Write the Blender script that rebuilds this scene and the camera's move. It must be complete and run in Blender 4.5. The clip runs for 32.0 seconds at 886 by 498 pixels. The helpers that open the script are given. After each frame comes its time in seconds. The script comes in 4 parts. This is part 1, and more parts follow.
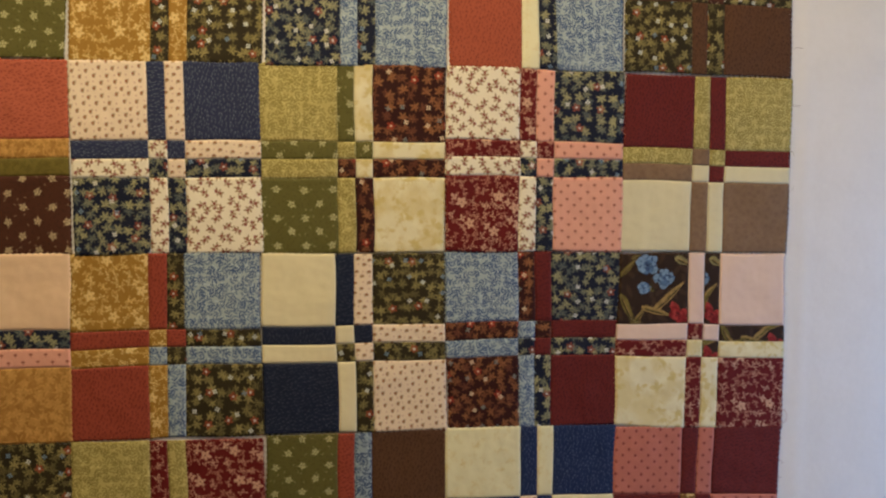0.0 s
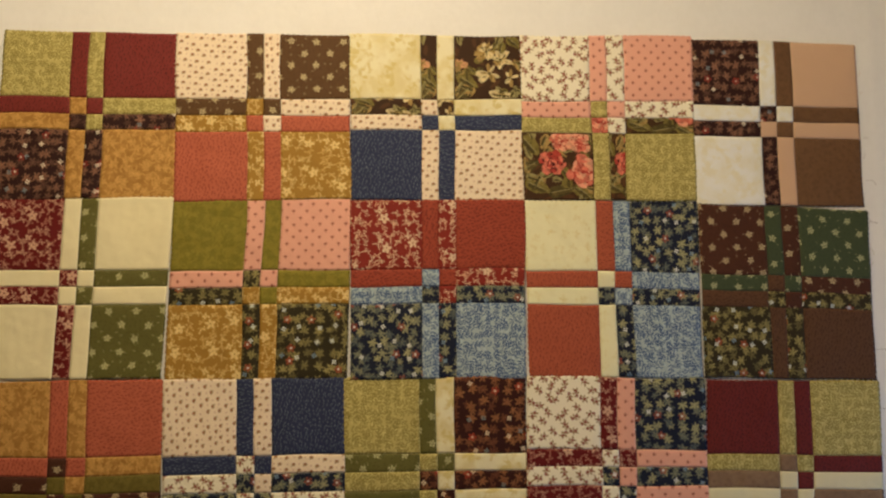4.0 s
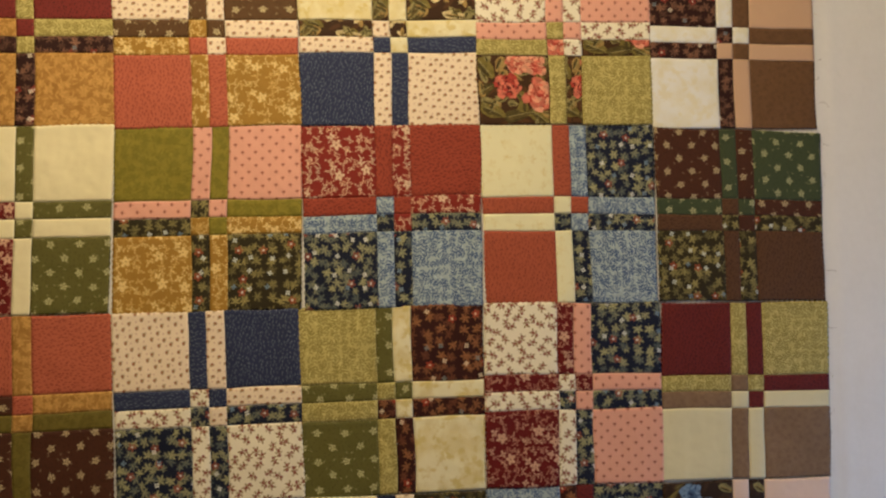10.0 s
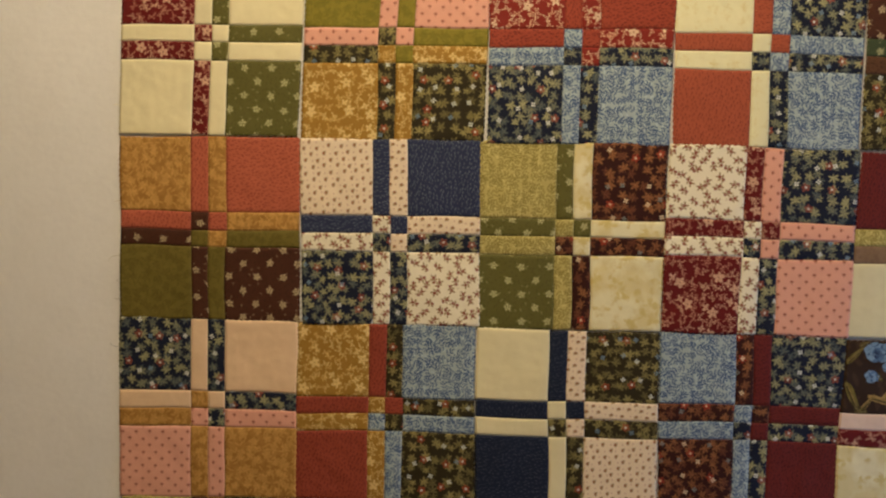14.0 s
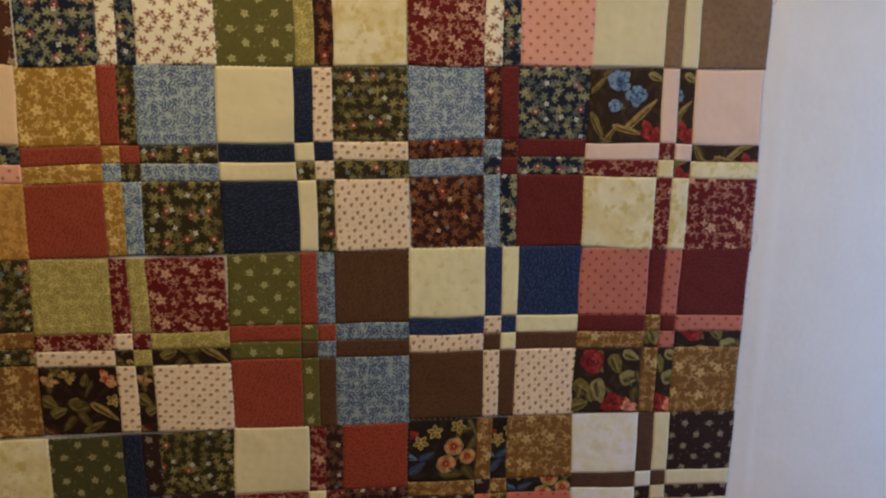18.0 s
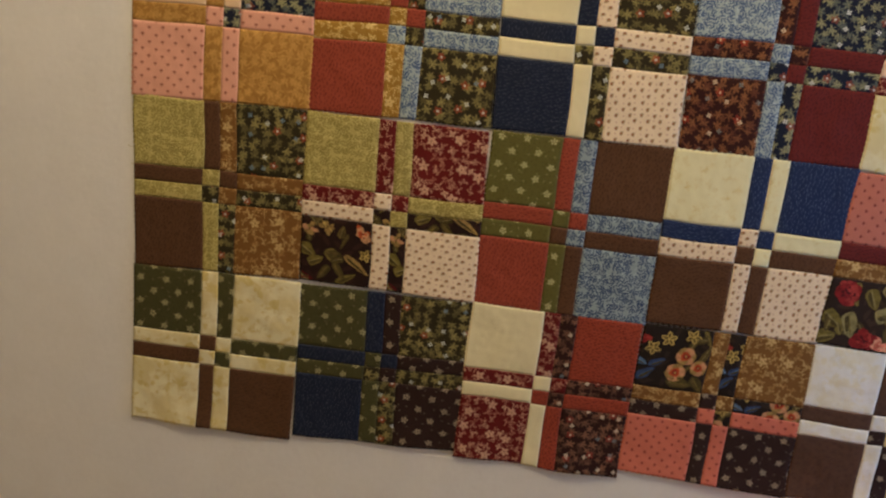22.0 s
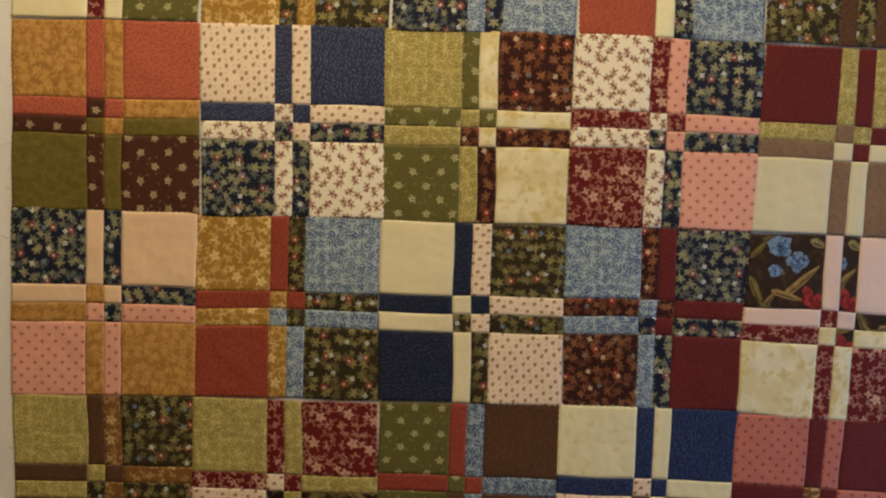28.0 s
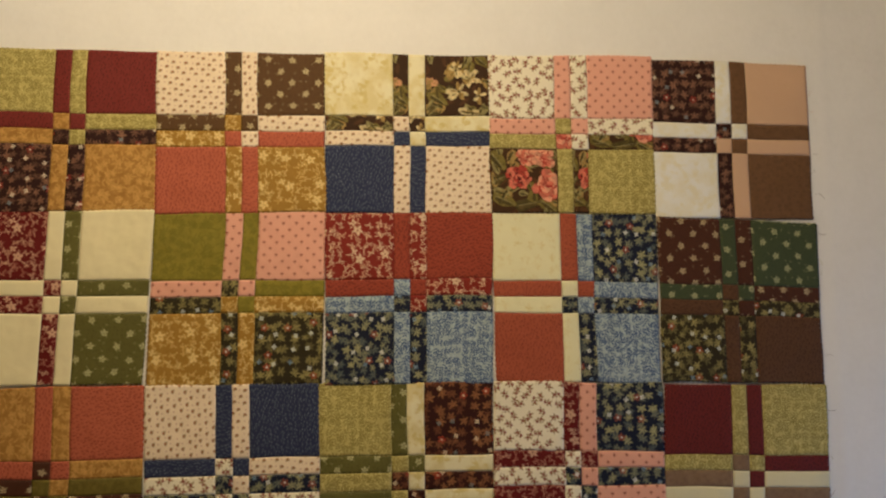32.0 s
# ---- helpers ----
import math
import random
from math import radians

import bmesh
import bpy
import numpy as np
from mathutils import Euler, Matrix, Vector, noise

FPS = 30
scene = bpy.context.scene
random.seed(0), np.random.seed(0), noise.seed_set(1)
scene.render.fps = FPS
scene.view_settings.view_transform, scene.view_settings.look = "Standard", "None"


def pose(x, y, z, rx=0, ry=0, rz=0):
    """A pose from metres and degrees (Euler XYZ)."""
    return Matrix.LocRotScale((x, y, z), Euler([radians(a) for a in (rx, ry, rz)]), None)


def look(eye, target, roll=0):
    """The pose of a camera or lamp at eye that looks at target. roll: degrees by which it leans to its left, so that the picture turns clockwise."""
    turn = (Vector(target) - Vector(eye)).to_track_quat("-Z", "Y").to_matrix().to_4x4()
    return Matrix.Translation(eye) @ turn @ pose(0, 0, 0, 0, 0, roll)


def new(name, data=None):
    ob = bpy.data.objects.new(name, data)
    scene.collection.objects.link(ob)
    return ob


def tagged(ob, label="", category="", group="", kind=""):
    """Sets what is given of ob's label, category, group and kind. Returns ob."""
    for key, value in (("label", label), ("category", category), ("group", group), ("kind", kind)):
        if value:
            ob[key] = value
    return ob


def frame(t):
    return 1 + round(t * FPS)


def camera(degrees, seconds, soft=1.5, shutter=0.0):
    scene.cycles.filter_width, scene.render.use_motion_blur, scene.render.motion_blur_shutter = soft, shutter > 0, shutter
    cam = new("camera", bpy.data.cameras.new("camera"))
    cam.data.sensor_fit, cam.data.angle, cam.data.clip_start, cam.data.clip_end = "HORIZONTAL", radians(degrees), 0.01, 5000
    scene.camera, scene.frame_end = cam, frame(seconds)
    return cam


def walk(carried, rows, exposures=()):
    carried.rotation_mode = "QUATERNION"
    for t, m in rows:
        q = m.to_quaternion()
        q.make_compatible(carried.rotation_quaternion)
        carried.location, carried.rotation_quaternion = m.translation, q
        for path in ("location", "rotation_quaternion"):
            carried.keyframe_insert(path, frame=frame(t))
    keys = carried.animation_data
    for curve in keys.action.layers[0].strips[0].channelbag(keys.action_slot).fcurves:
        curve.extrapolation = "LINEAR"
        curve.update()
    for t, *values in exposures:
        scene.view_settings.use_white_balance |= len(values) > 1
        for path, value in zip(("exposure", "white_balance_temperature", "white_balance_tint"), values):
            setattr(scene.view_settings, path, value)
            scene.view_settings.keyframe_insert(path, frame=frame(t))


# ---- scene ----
cam = camera(50.18, 32.0, soft=2.3)
PATH = [
    (0, (0.5129, -1.1229, 1.4316), (0.7463, 0.8606, 1.3260), 0.35),
    (0.5, (0.5102, -1.1178, 1.4557), (0.7566, 0.8668, 1.4286), 0.60),
    (1, (0.5167, -1.1173, 1.4593), (0.7731, 0.8660, 1.4869), 0.15),
    (1.5, (0.5320, -1.1296, 1.4698), (0.7549, 0.8542, 1.5919), -0.49),
    (2, (0.5369, -1.1437, 1.4863), (0.6884, 0.8402, 1.6894), -0.43),
    (2.5, (0.5157, -1.1453, 1.5045), (0.6434, 0.8358, 1.7472), -0.43),
    (4.5, (0.4958, -1.1427, 1.6343), (0.5265, 0.8456, 1.8482), 0.83),
    (5, (0.4794, -1.1377, 1.6407), (0.4391, 0.8533, 1.8258), 2.00),
    (5.5, (0.4568, -1.1394, 1.6374), (0.3505, 0.8494, 1.8202), 1.81),
    (6, (0.4418, -1.1391, 1.6404), (0.2947, 0.8497, 1.7916), 1.61),
    (6.5, (0.4248, -1.1411, 1.6327), (0.2720, 0.8477, 1.7779), 1.26),
    (7, (0.4002, -1.1463, 1.6280), (0.2901, 0.8459, 1.7657), 0.96),
    (7.5, (0.4057, -1.1506, 1.6267), (0.3606, 0.8438, 1.7688), 0.52),
    (8, (0.4296, -1.1558, 1.6002), (0.4506, 0.8343, 1.7973), 0.03),
    (8.5, (0.4349, -1.1587, 1.6019), (0.5264, 0.8306, 1.7874), 0.24),
    (9, (0.4502, -1.1477, 1.6065), (0.5533, 0.8432, 1.7657), 0.00),
    (9.5, (0.4677, -1.1285, 1.6123), (0.6248, 0.8621, 1.7272), -0.34),
    (10, (0.4844, -1.1233, 1.6174), (0.6902, 0.8650, 1.6838), -1.10),
    (10.5, (0.5029, -1.1255, 1.6125), (0.6392, 0.8696, 1.6491), -0.83),
    (11, (0.5037, -1.1300, 1.6021), (0.5890, 0.8678, 1.6396), -0.52),
    (11.5, (0.5023, -1.1243, 1.6185), (0.4638, 0.8750, 1.5824), -0.63),
    (12, (0.4702, -1.1219, 1.6040), (0.3519, 0.8734, 1.5333), 0.55),
    (12.5, (0.4567, -1.1210, 1.5924), (0.3291, 0.8728, 1.4991), 1.06),
    (13, (0.4506, -1.1187, 1.5792), (0.3265, 0.8742, 1.4666), 1.30),
    (13.5, (0.4424, -1.1154, 1.5772), (0.3260, 0.8738, 1.4049), 1.31),
    (15.5, (0.4623, -1.1189, 1.4361), (0.5063, 0.8737, 1.2693), 1.83),
    (16, (0.4845, -1.1081, 1.4278), (0.6047, 0.8796, 1.2417), 1.57),
    (16.5, (0.5075, -1.0996, 1.4349), (0.6890, 0.8749, 1.1738), 0.59),
    (17, (0.5388, -1.1022, 1.4219), (0.7243, 0.8641, 1.1066), 0.69),
    (17.5, (0.5507, -1.1013, 1.4038), (0.7663, 0.8547, 1.0466), -0.26),
    (18, (0.5579, -1.0990, 1.3939), (0.7914, 0.8414, 0.9692), 0.56),
    (18.5, (0.5728, -1.0993, 1.3789), (0.7925, 0.8273, 0.8891), 0.04),
    (19, (0.5672, -1.0975, 1.3576), (0.7643, 0.8204, 0.8260), 0.31),
    (19.5, (0.5643, -1.0974, 1.3510), (0.7597, 0.8088, 0.7782), 0.15),
    (20, (0.5711, -1.1031, 1.3384), (0.7247, 0.8066, 0.7643), 0.01),
    (20.5, (0.5417, -1.1014, 1.3408), (0.5379, 0.8096, 0.7506), 2.00),
    (21, (0.5023, -1.0997, 1.3366), (0.3815, 0.8014, 0.7273), 5.01),
    (21.5, (0.4723, -1.1050, 1.3334), (0.3055, 0.7960, 0.7349), 5.15),
    (22, (0.4673, -1.1130, 1.3255), (0.3388, 0.8015, 0.7613), 6.13),
    (22.5, (0.4687, -1.1147, 1.3317), (0.3920, 0.8096, 0.7923), 5.54),
    (23, (0.4613, -1.1174, 1.3361), (0.3522, 0.8111, 0.8177), 5.97),
    (23.5, (0.4560, -1.1086, 1.3462), (0.3357, 0.8186, 0.8253), 6.50),
    (24, (0.4515, -1.1197, 1.3342), (0.3277, 0.8287, 0.9002), 6.40),
    (24.5, (0.4507, -1.1214, 1.3590), (0.3192, 0.8339, 0.9594), 4.55),
    (26.5, (0.4555, -1.1098, 1.3958), (0.5277, 0.8645, 1.0844), 0.95),
    (27, (0.4847, -1.1179, 1.3961), (0.5616, 0.8663, 1.1573), 1.08),
    (27.5, (0.5097, -1.1209, 1.4087), (0.5362, 0.8707, 1.2274), 1.44),
    (28, (0.5087, -1.1049, 1.4297), (0.5007, 0.8879, 1.2593), 2.06),
    (28.5, (0.4913, -1.1023, 1.4448), (0.4676, 0.8937, 1.3209), 2.32),
    (29, (0.4718, -1.1127, 1.4657), (0.4031, 0.8857, 1.4212), 2.67),
    (29.5, (0.4679, -1.1160, 1.4846), (0.4810, 0.8835, 1.5245), 2.80),
    (30, (0.4923, -1.1267, 1.5280), (0.5155, 0.8715, 1.6109), 1.06),
    (30.5, (0.4921, -1.1271, 1.5669), (0.5376, 0.8684, 1.6927), 1.31),
    (31, (0.5094, -1.1340, 1.5912), (0.5444, 0.8609, 1.7292), 0.71),
    (31.5, (0.5042, -1.1664, 1.5936), (0.6057, 0.8173, 1.8272), -0.24),
    (32, (0.5067, -1.1992, 1.6249), (0.6357, 0.7847, 1.8433), -0.21),
]
EXPOSURES = [(0, 0.39), (1, 0.31), (2.5, 0.17), (4.5, -0.1), (9, -0.06), (10, 0.07), (11, 0.13), (13, 0.17), (16, 0.29), (19, 0.33), (20, 0.46), (21, 0.56), (24, 0.57), (27, 0.41), (30, 0.24), (31, 0.06), (32, -0.23)]
walk(cam, [(t, look(eye, target, roll)) for t, eye, target, roll in PATH], EXPOSURES)

# ---- room size: the design wall's face is y = 0, the room lies towards -y ----
X0, X1, Y0, CEIL = -1.7, 1.62, -3.3, 2.45

# ---- world, lamps ----
world = bpy.data.worlds.new("sky")
scene.world = world
world.use_nodes = True
wt = world.node_tree
sky = wt.nodes.new("ShaderNodeTexSky")
sky.sky_type, sky.sun_disc = "NISHITA", False
sky.sun_elevation, sky.sun_rotation = radians(35), radians(200)
wt.links.new(sky.outputs[0], wt.nodes["Background"].inputs[0])
wt.nodes["Background"].inputs[1].default_value = 0.06

LAMP_AT = (0.37, -0.71, 2.24)
WIN_Y0, WIN_Y1, WIN_Z0, WIN_Z1 = -0.55, -0.12, 0.68, 1.60


def lamp(name, kind, at, power, colour, size=0.1, size_y=None, aim=None):
    data = bpy.data.lights.new(name, kind)
    data.energy, data.color = power, colour
    if kind == "AREA":
        data.shape, data.size, data.size_y = "RECTANGLE", size, size_y or size
    else:
        data.shadow_soft_size = size
    ob = new(name, data)
    ob.matrix_world = look(at, aim) if aim else Matrix.Translation(at)
    return ob


bulb = lamp("bulb_light", "POINT", LAMP_AT, 15.8, (1.0, 0.818, 0.545), 0.06)
daylight = lamp("window_daylight", "AREA", (X1 - 0.05, (WIN_Y0 + WIN_Y1) / 2, (WIN_Z0 + WIN_Z1) / 2), 3.05, (0.26, 0.50, 1.0),
                WIN_Y1 - WIN_Y0, WIN_Z1 - WIN_Z0, (0.0, (WIN_Y0 + WIN_Y1) / 2, (WIN_Z0 + WIN_Z1) / 2))

# ---- materials ----


def lin(c):
    return tuple(((v / 255 + 0.055) / 1.055) ** 2.4 if v > 10 else v / 255 / 12.92 for v in c)


LAMPLIGHT = lin((193, 189, 180))


def dye(*c):
    """The cloth's own colour, from how it looks by the warm lamp beside white flannel."""
    raw = [0.76 * (a / b) ** 1.10 for a, b in zip(lin(c), LAMPLIGHT)]
    return tuple(v * min(1.0, 0.90 / max(raw)) for v in raw)


class Nodes:
    def __init__(self, name):
        self.mat = bpy.data.materials.new(name)
        self.mat.use_nodes = True
        self.t = self.mat.node_tree
        self.out = self.t.nodes["Principled BSDF"]

    def put(self, socket, value):
        if isinstance(value, bpy.types.NodeSocket):
            self.t.links.new(value, socket)
        elif isinstance(value, tuple) and len(value) == 3 and socket.type == "RGBA":
            socket.default_value = (*value, 1)
        else:
            socket.default_value = value

    def node(self, kind, **inputs):
        n = self.t.nodes.new("ShaderNode" + kind)
        for key, value in inputs.items():
            self.put(n.inputs[key], value)
        return n

    def math(self, op, a, b=0.0, c=0.0):
        n = self.t.nodes.new("ShaderNodeMath")
        n.operation = op
        for s, v in zip(n.inputs, (a, b, c)):
            self.put(s, v)
        return n.outputs[0]

    def vec(self, op, a, b=(0, 0, 0)):
        n = self.t.nodes.new("ShaderNodeVectorMath")
        n.operation = op
        self.put(n.inputs[0], a)
        self.put(n.inputs[1], b)
        return n.outputs[1] if op in ("LENGTH", "DOT_PRODUCT") else n.outputs[0]

    def mix(self, fac, a, b):
        n = self.t.nodes.new("ShaderNodeMix")
        n.data_type = "RGBA"
        self.put(n.inputs[0], fac)
        self.put(n.inputs[6], a)
        self.put(n.inputs[7], b)
        return n.outputs[2]

    def step(self, v, lo, hi):
        """1 where v is under lo, 0 over hi."""
        n = self.node("MapRange", Value=v)
        for i, x in ((1, lo), (2, hi), (3, 1.0), (4, 0.0)):
            self.put(n.inputs[i], x)
        n.clamp = True
        return n.outputs[0]

    def noise(self, v, scale, detail=3.0):
        return self.node("TexNoise", Vector=v, Scale=scale, Detail=detail).outputs[0]

    def turn(self, v, angle):
        n = self.t.nodes.new("ShaderNodeVectorRotate")
        n.rotation_type = "Z_AXIS"
        self.put(n.inputs["Vector"], v)
        self.put(n.inputs["Angle"], angle)
        return n.outputs[0]

    def cells(self, v, pitch, loose):
        """The way from the nearest motif's middle, and three random numbers of that motif."""
        n = self.t.nodes.new("ShaderNodeTexVoronoi")
        n.voronoi_dimensions = "2D"
        self.put(n.inputs["Vector"], v)
        self.put(n.inputs["Scale"], 1 / pitch)
        self.put(n.inputs["Randomness"], loose)
        rnd = self.node("SeparateColor", Color=n.outputs["Color"]).outputs
        return self.vec("SUBTRACT", v, n.outputs["Position"]), rnd


def cloth_base(name, base, fade=0.10):
    """Woven cotton: its ground colour with fading and slubs, and the cloth's own lengthwise and crosswise threads."""
    n = Nodes(name)
    uv = n.t.nodes.new("ShaderNodeUVMap").outputs[0]
    info = n.t.nodes.new("ShaderNodeObjectInfo")
    big = n.noise(uv, 18.0, 2.0)
    col = n.mix(n.math("MULTIPLY", big, fade * 2), base, tuple(v * 0.62 for v in base))
    slub = n.noise(n.vec("MULTIPLY", uv, (420.0, 1500.0, 1.0)), 1.0, 1.0)
    col = n.mix(n.math("MULTIPLY", slub, 0.22), col, tuple(v * 0.72 for v in base))
    return n, uv, col, info


def cloth_done(n, uv, col):
    n.put(n.out.inputs["Base Color"], col)
    n.put(n.out.inputs["Roughness"], 0.70)
    n.put(n.out.inputs["Specular IOR Level"], 0.2)
    warp = n.noise(n.vec("MULTIPLY", uv, (1300.0, 320.0, 1.0)), 1.0, 1.0)
    weft = n.noise(n.vec("MULTIPLY", uv, (320.0, 1300.0, 1.0)), 1.0, 1.0)
    pucker = n.noise(uv, 70.0, 2.0)
    h = n.math("ADD", n.math("MULTIPLY", n.math("ADD", warp, weft), 0.00012), n.math("ADD", n.math("MULTIPLY", pucker, 0.0005), n.math("MULTIPLY", n.noise(uv, 26.0, 2.0), 0.0040)))
    bump = n.node("Bump", Strength=0.9, Distance=1.0, Height=h)
    n.put(n.out.inputs["Normal"], bump.outputs[0])
    return n.mat


def disc(n, v, pitch, radius, loose=0.3, part=1.0, soft=0.25):
    p, rnd = n.cells(v, pitch, loose)
    m = n.step(n.vec("LENGTH", p), radius * (1 - soft), radius * (1 + soft))
    return n.math("MULTIPLY", m, n.math("LESS_THAN", rnd[0], part)) if part < 1 else m


def lobes(n, v, pitch, radius, count, deep=0.4, loose=0.5, part=1.0):
    """Lobed motifs, flowers or leaves, each turned its own way: mask, distance from the middle, random numbers."""
    p, rnd = n.cells(v, pitch, loose)
    xyz = n.node("SeparateXYZ", Vector=p).outputs
    a = n.math("ADD", n.math("ARCTAN2", xyz[1], xyz[0]), n.math("MULTIPLY", rnd[2], 6.283))
    wave = n.math("ABSOLUTE", n.math("COSINE", n.math("MULTIPLY", a, count / 2)))
    edge = n.math("MULTIPLY_ADD", wave, radius * deep, radius * (1 - deep))
    r = n.vec("LENGTH", p)
    m = n.step(n.math("SUBTRACT", r, edge), -radius * 0.12, radius * 0.12)
    if part < 1:
        m = n.math("MULTIPLY", m, n.math("LESS_THAN", rnd[0], part))
    return m, r, rnd, wave


def strokes(n, v, pitch, length, width, loose=0.9, part=1.0):
    """Small leaf-shaped strokes, each turned its own way."""
    p, rnd = n.cells(v, pitch, loose)
    q = n.turn(p, n.math("MULTIPLY", rnd[2], 6.283))
    d = n.vec("LENGTH", n.vec("MULTIPLY", q, (2 / length, 2 / width, 0.0)))
    m = n.step(d, 0.75, 1.15)
    return (n.math("MULTIPLY", m, n.math("LESS_THAN", rnd[0], part)) if part < 1 else m), rnd


def framed(n, v, pitch, loose):
    """Each motif's own frame of axes, turned its own way, and its random numbers."""
    p, rnd = n.cells(v, pitch, loose)
    return n.turn(p, n.math("MULTIPLY", rnd[2], 6.283)), rnd


def ellipse(n, q, x, y, length, width, angle=0.0):
    p = n.vec("SUBTRACT", q, (x, y, 0.0))
    d = n.vec("LENGTH", n.vec("MULTIPLY", n.turn(p, -angle) if angle else p, (2 / length, 2 / width, 0.0)))
    return n.step(d, 0.80, 1.15)


def petals(n, q, count, radius, wide, inner=0.16):
    """A ring of separate petals: mask, distance from the middle, distance within the petal."""
    xyz = n.node("SeparateXYZ", Vector=q).outputs
    sector = 6.28319 / count
    a = n.math("SUBTRACT", n.math("FLOORED_MODULO", n.math("ADD", n.math("ARCTAN2", xyz[1], xyz[0]), 3.14159), sector), sector / 2)
    r = n.vec("LENGTH", q)
    p = n.node("CombineXYZ", X=n.math("MULTIPLY", r, n.math("COSINE", a)), Y=n.math("MULTIPLY", r, n.math("SINE", a))).outputs[0]
    mid, half = (1 + inner) / 2 * radius, (1 - inner) / 2 * radius
    d = n.vec("LENGTH", n.vec("MULTIPLY", n.vec("SUBTRACT", p, (mid, 0.0, 0.0)), (1 / half, 2 / (wide * radius), 0.0)))
    return n.step(d, 0.85, 1.12), r, d


def painted(name, base):
    """Printed ink: washes of deeper and paler tone with fine brush streaks."""
    n, uv, col, info = cloth_base(name, base)
    wash = n.step(n.noise(uv, 130.0, 3.0), 0.62, 0.42)
    col = n.mix(n.math("MULTIPLY", wash, 0.75), col, tuple(v * 0.45 for v in base))
    streak = n.step(n.noise(n.vec("MULTIPLY", n.turn(uv, 0.6), (900.0, 200.0, 1.0)), 1.0, 2.0), 0.42, 0.60)
    col = n.mix(n.math("MULTIPLY", streak, 0.25), col, tuple(min(0.8, v * 1.3) for v in base))
    return cloth_done(n, uv, col)


def plain(name, base):
    n, uv, col, info = cloth_base(name, base)
    return cloth_done(n, uv, col)


def speck(name, base, spot, pitch=0.0042, length=0.0034, width=0.0016, amount=0.8):
    """Tiny seed-shaped flecks in slanting rows."""
    n, uv, col, info = cloth_base(name, base)
    p, rnd = n.cells(n.turn(uv, 0.42), pitch, 0.75)
    d = n.vec("LENGTH", n.vec("MULTIPLY", n.turn(p, n.math("MULTIPLY_ADD", rnd[1], 0.9, -0.85)), (2 / length, 2 / width, 0.0)))
    m = n.math("MULTIPLY", n.step(d, 0.7, 1.2), n.math("MULTIPLY_ADD", rnd[0], 0.6, 0.4))
    col = n.mix(n.math("MULTIPLY", m, amount), col, spot)
    return cloth_done(n, uv, col)


def tonal(name, base, leaf, pitch=0.011, size=0.004, amount=0.55):
    n, uv, col, info = cloth_base(name, base, 0.3)
    cloud = n.step(n.noise(uv, 110.0, 4.0), 0.62, 0.38)
    col = n.mix(n.math("MULTIPLY", cloud, amount * 0.5), col, leaf)
    m, r, rnd, w = lobes(n, uv, pitch, size, 5, 0.5, 0.9)
    col = n.mix(n.math("MULTIPLY", m, amount * 0.8), col, leaf)
    m, rnd = strokes(n, uv, pitch * 0.62, size * 1.5, size * 0.45)
    col = n.mix(n.math("MULTIPLY", m, amount * 0.8), col, leaf)
    return cloth_done(n, uv, col)


def marble(name, base, stain, lo=0.44, hi=0.58):
    """Cream cotton with clouds and half-dissolved leaf shapes in a deeper tone."""
    n, uv, col, info = cloth_base(name, base, 0.05)
    v = n.vec("ADD", uv, n.vec("MULTIPLY", n.node("TexNoise", Vector=uv, Scale=60.0).outputs[1], (0.012, 0.012, 0.0)))
    m = n.step(n.noise(v, 30.0, 4.0), hi, lo)
    col = n.mix(n.math("MULTIPLY", m, 0.55), col, stain)
    broken = n.step(n.noise(uv, 75.0, 3.0), 0.60, 0.45)
    for shift, pitch in (((0.0, 0.0, 0.0), 0.030), ((0.043, 0.029, 0.0), 0.022)):
        m, r, rnd, w = lobes(n, n.vec("ADD", v, shift), pitch, pitch * 0.52, 5, 0.75, 0.9, 0.7)
        col = n.mix(n.math("MULTIPLY", n.math("MULTIPLY", m, broken), 0.85), col, stain)
    return cloth_done(n, uv, col)


def spotted(name, base, stain):
    """Pale cotton with soft, half-faded leaf blotches."""
    n, uv, col, info = cloth_base(name, base, 0.05)
    v = n.vec("ADD", uv, n.vec("MULTIPLY", n.node("TexNoise", Vector=uv, Scale=90.0).outputs[1], (0.010, 0.010, 0.0)))
    m, r, rnd, w = lobes(n, v, 0.0155, 0.0062, 5, 0.6, 0.8)
    faded = n.step(n.noise(uv, 160.0, 3.0), 0.66, 0.40)
    col = n.mix(n.math("MULTIPLY", n.math("MULTIPLY", m, faded), n.math("MULTIPLY_ADD", rnd[1], 0.4, 0.25)), col, stain)
    return cloth_done(n, uv, col)


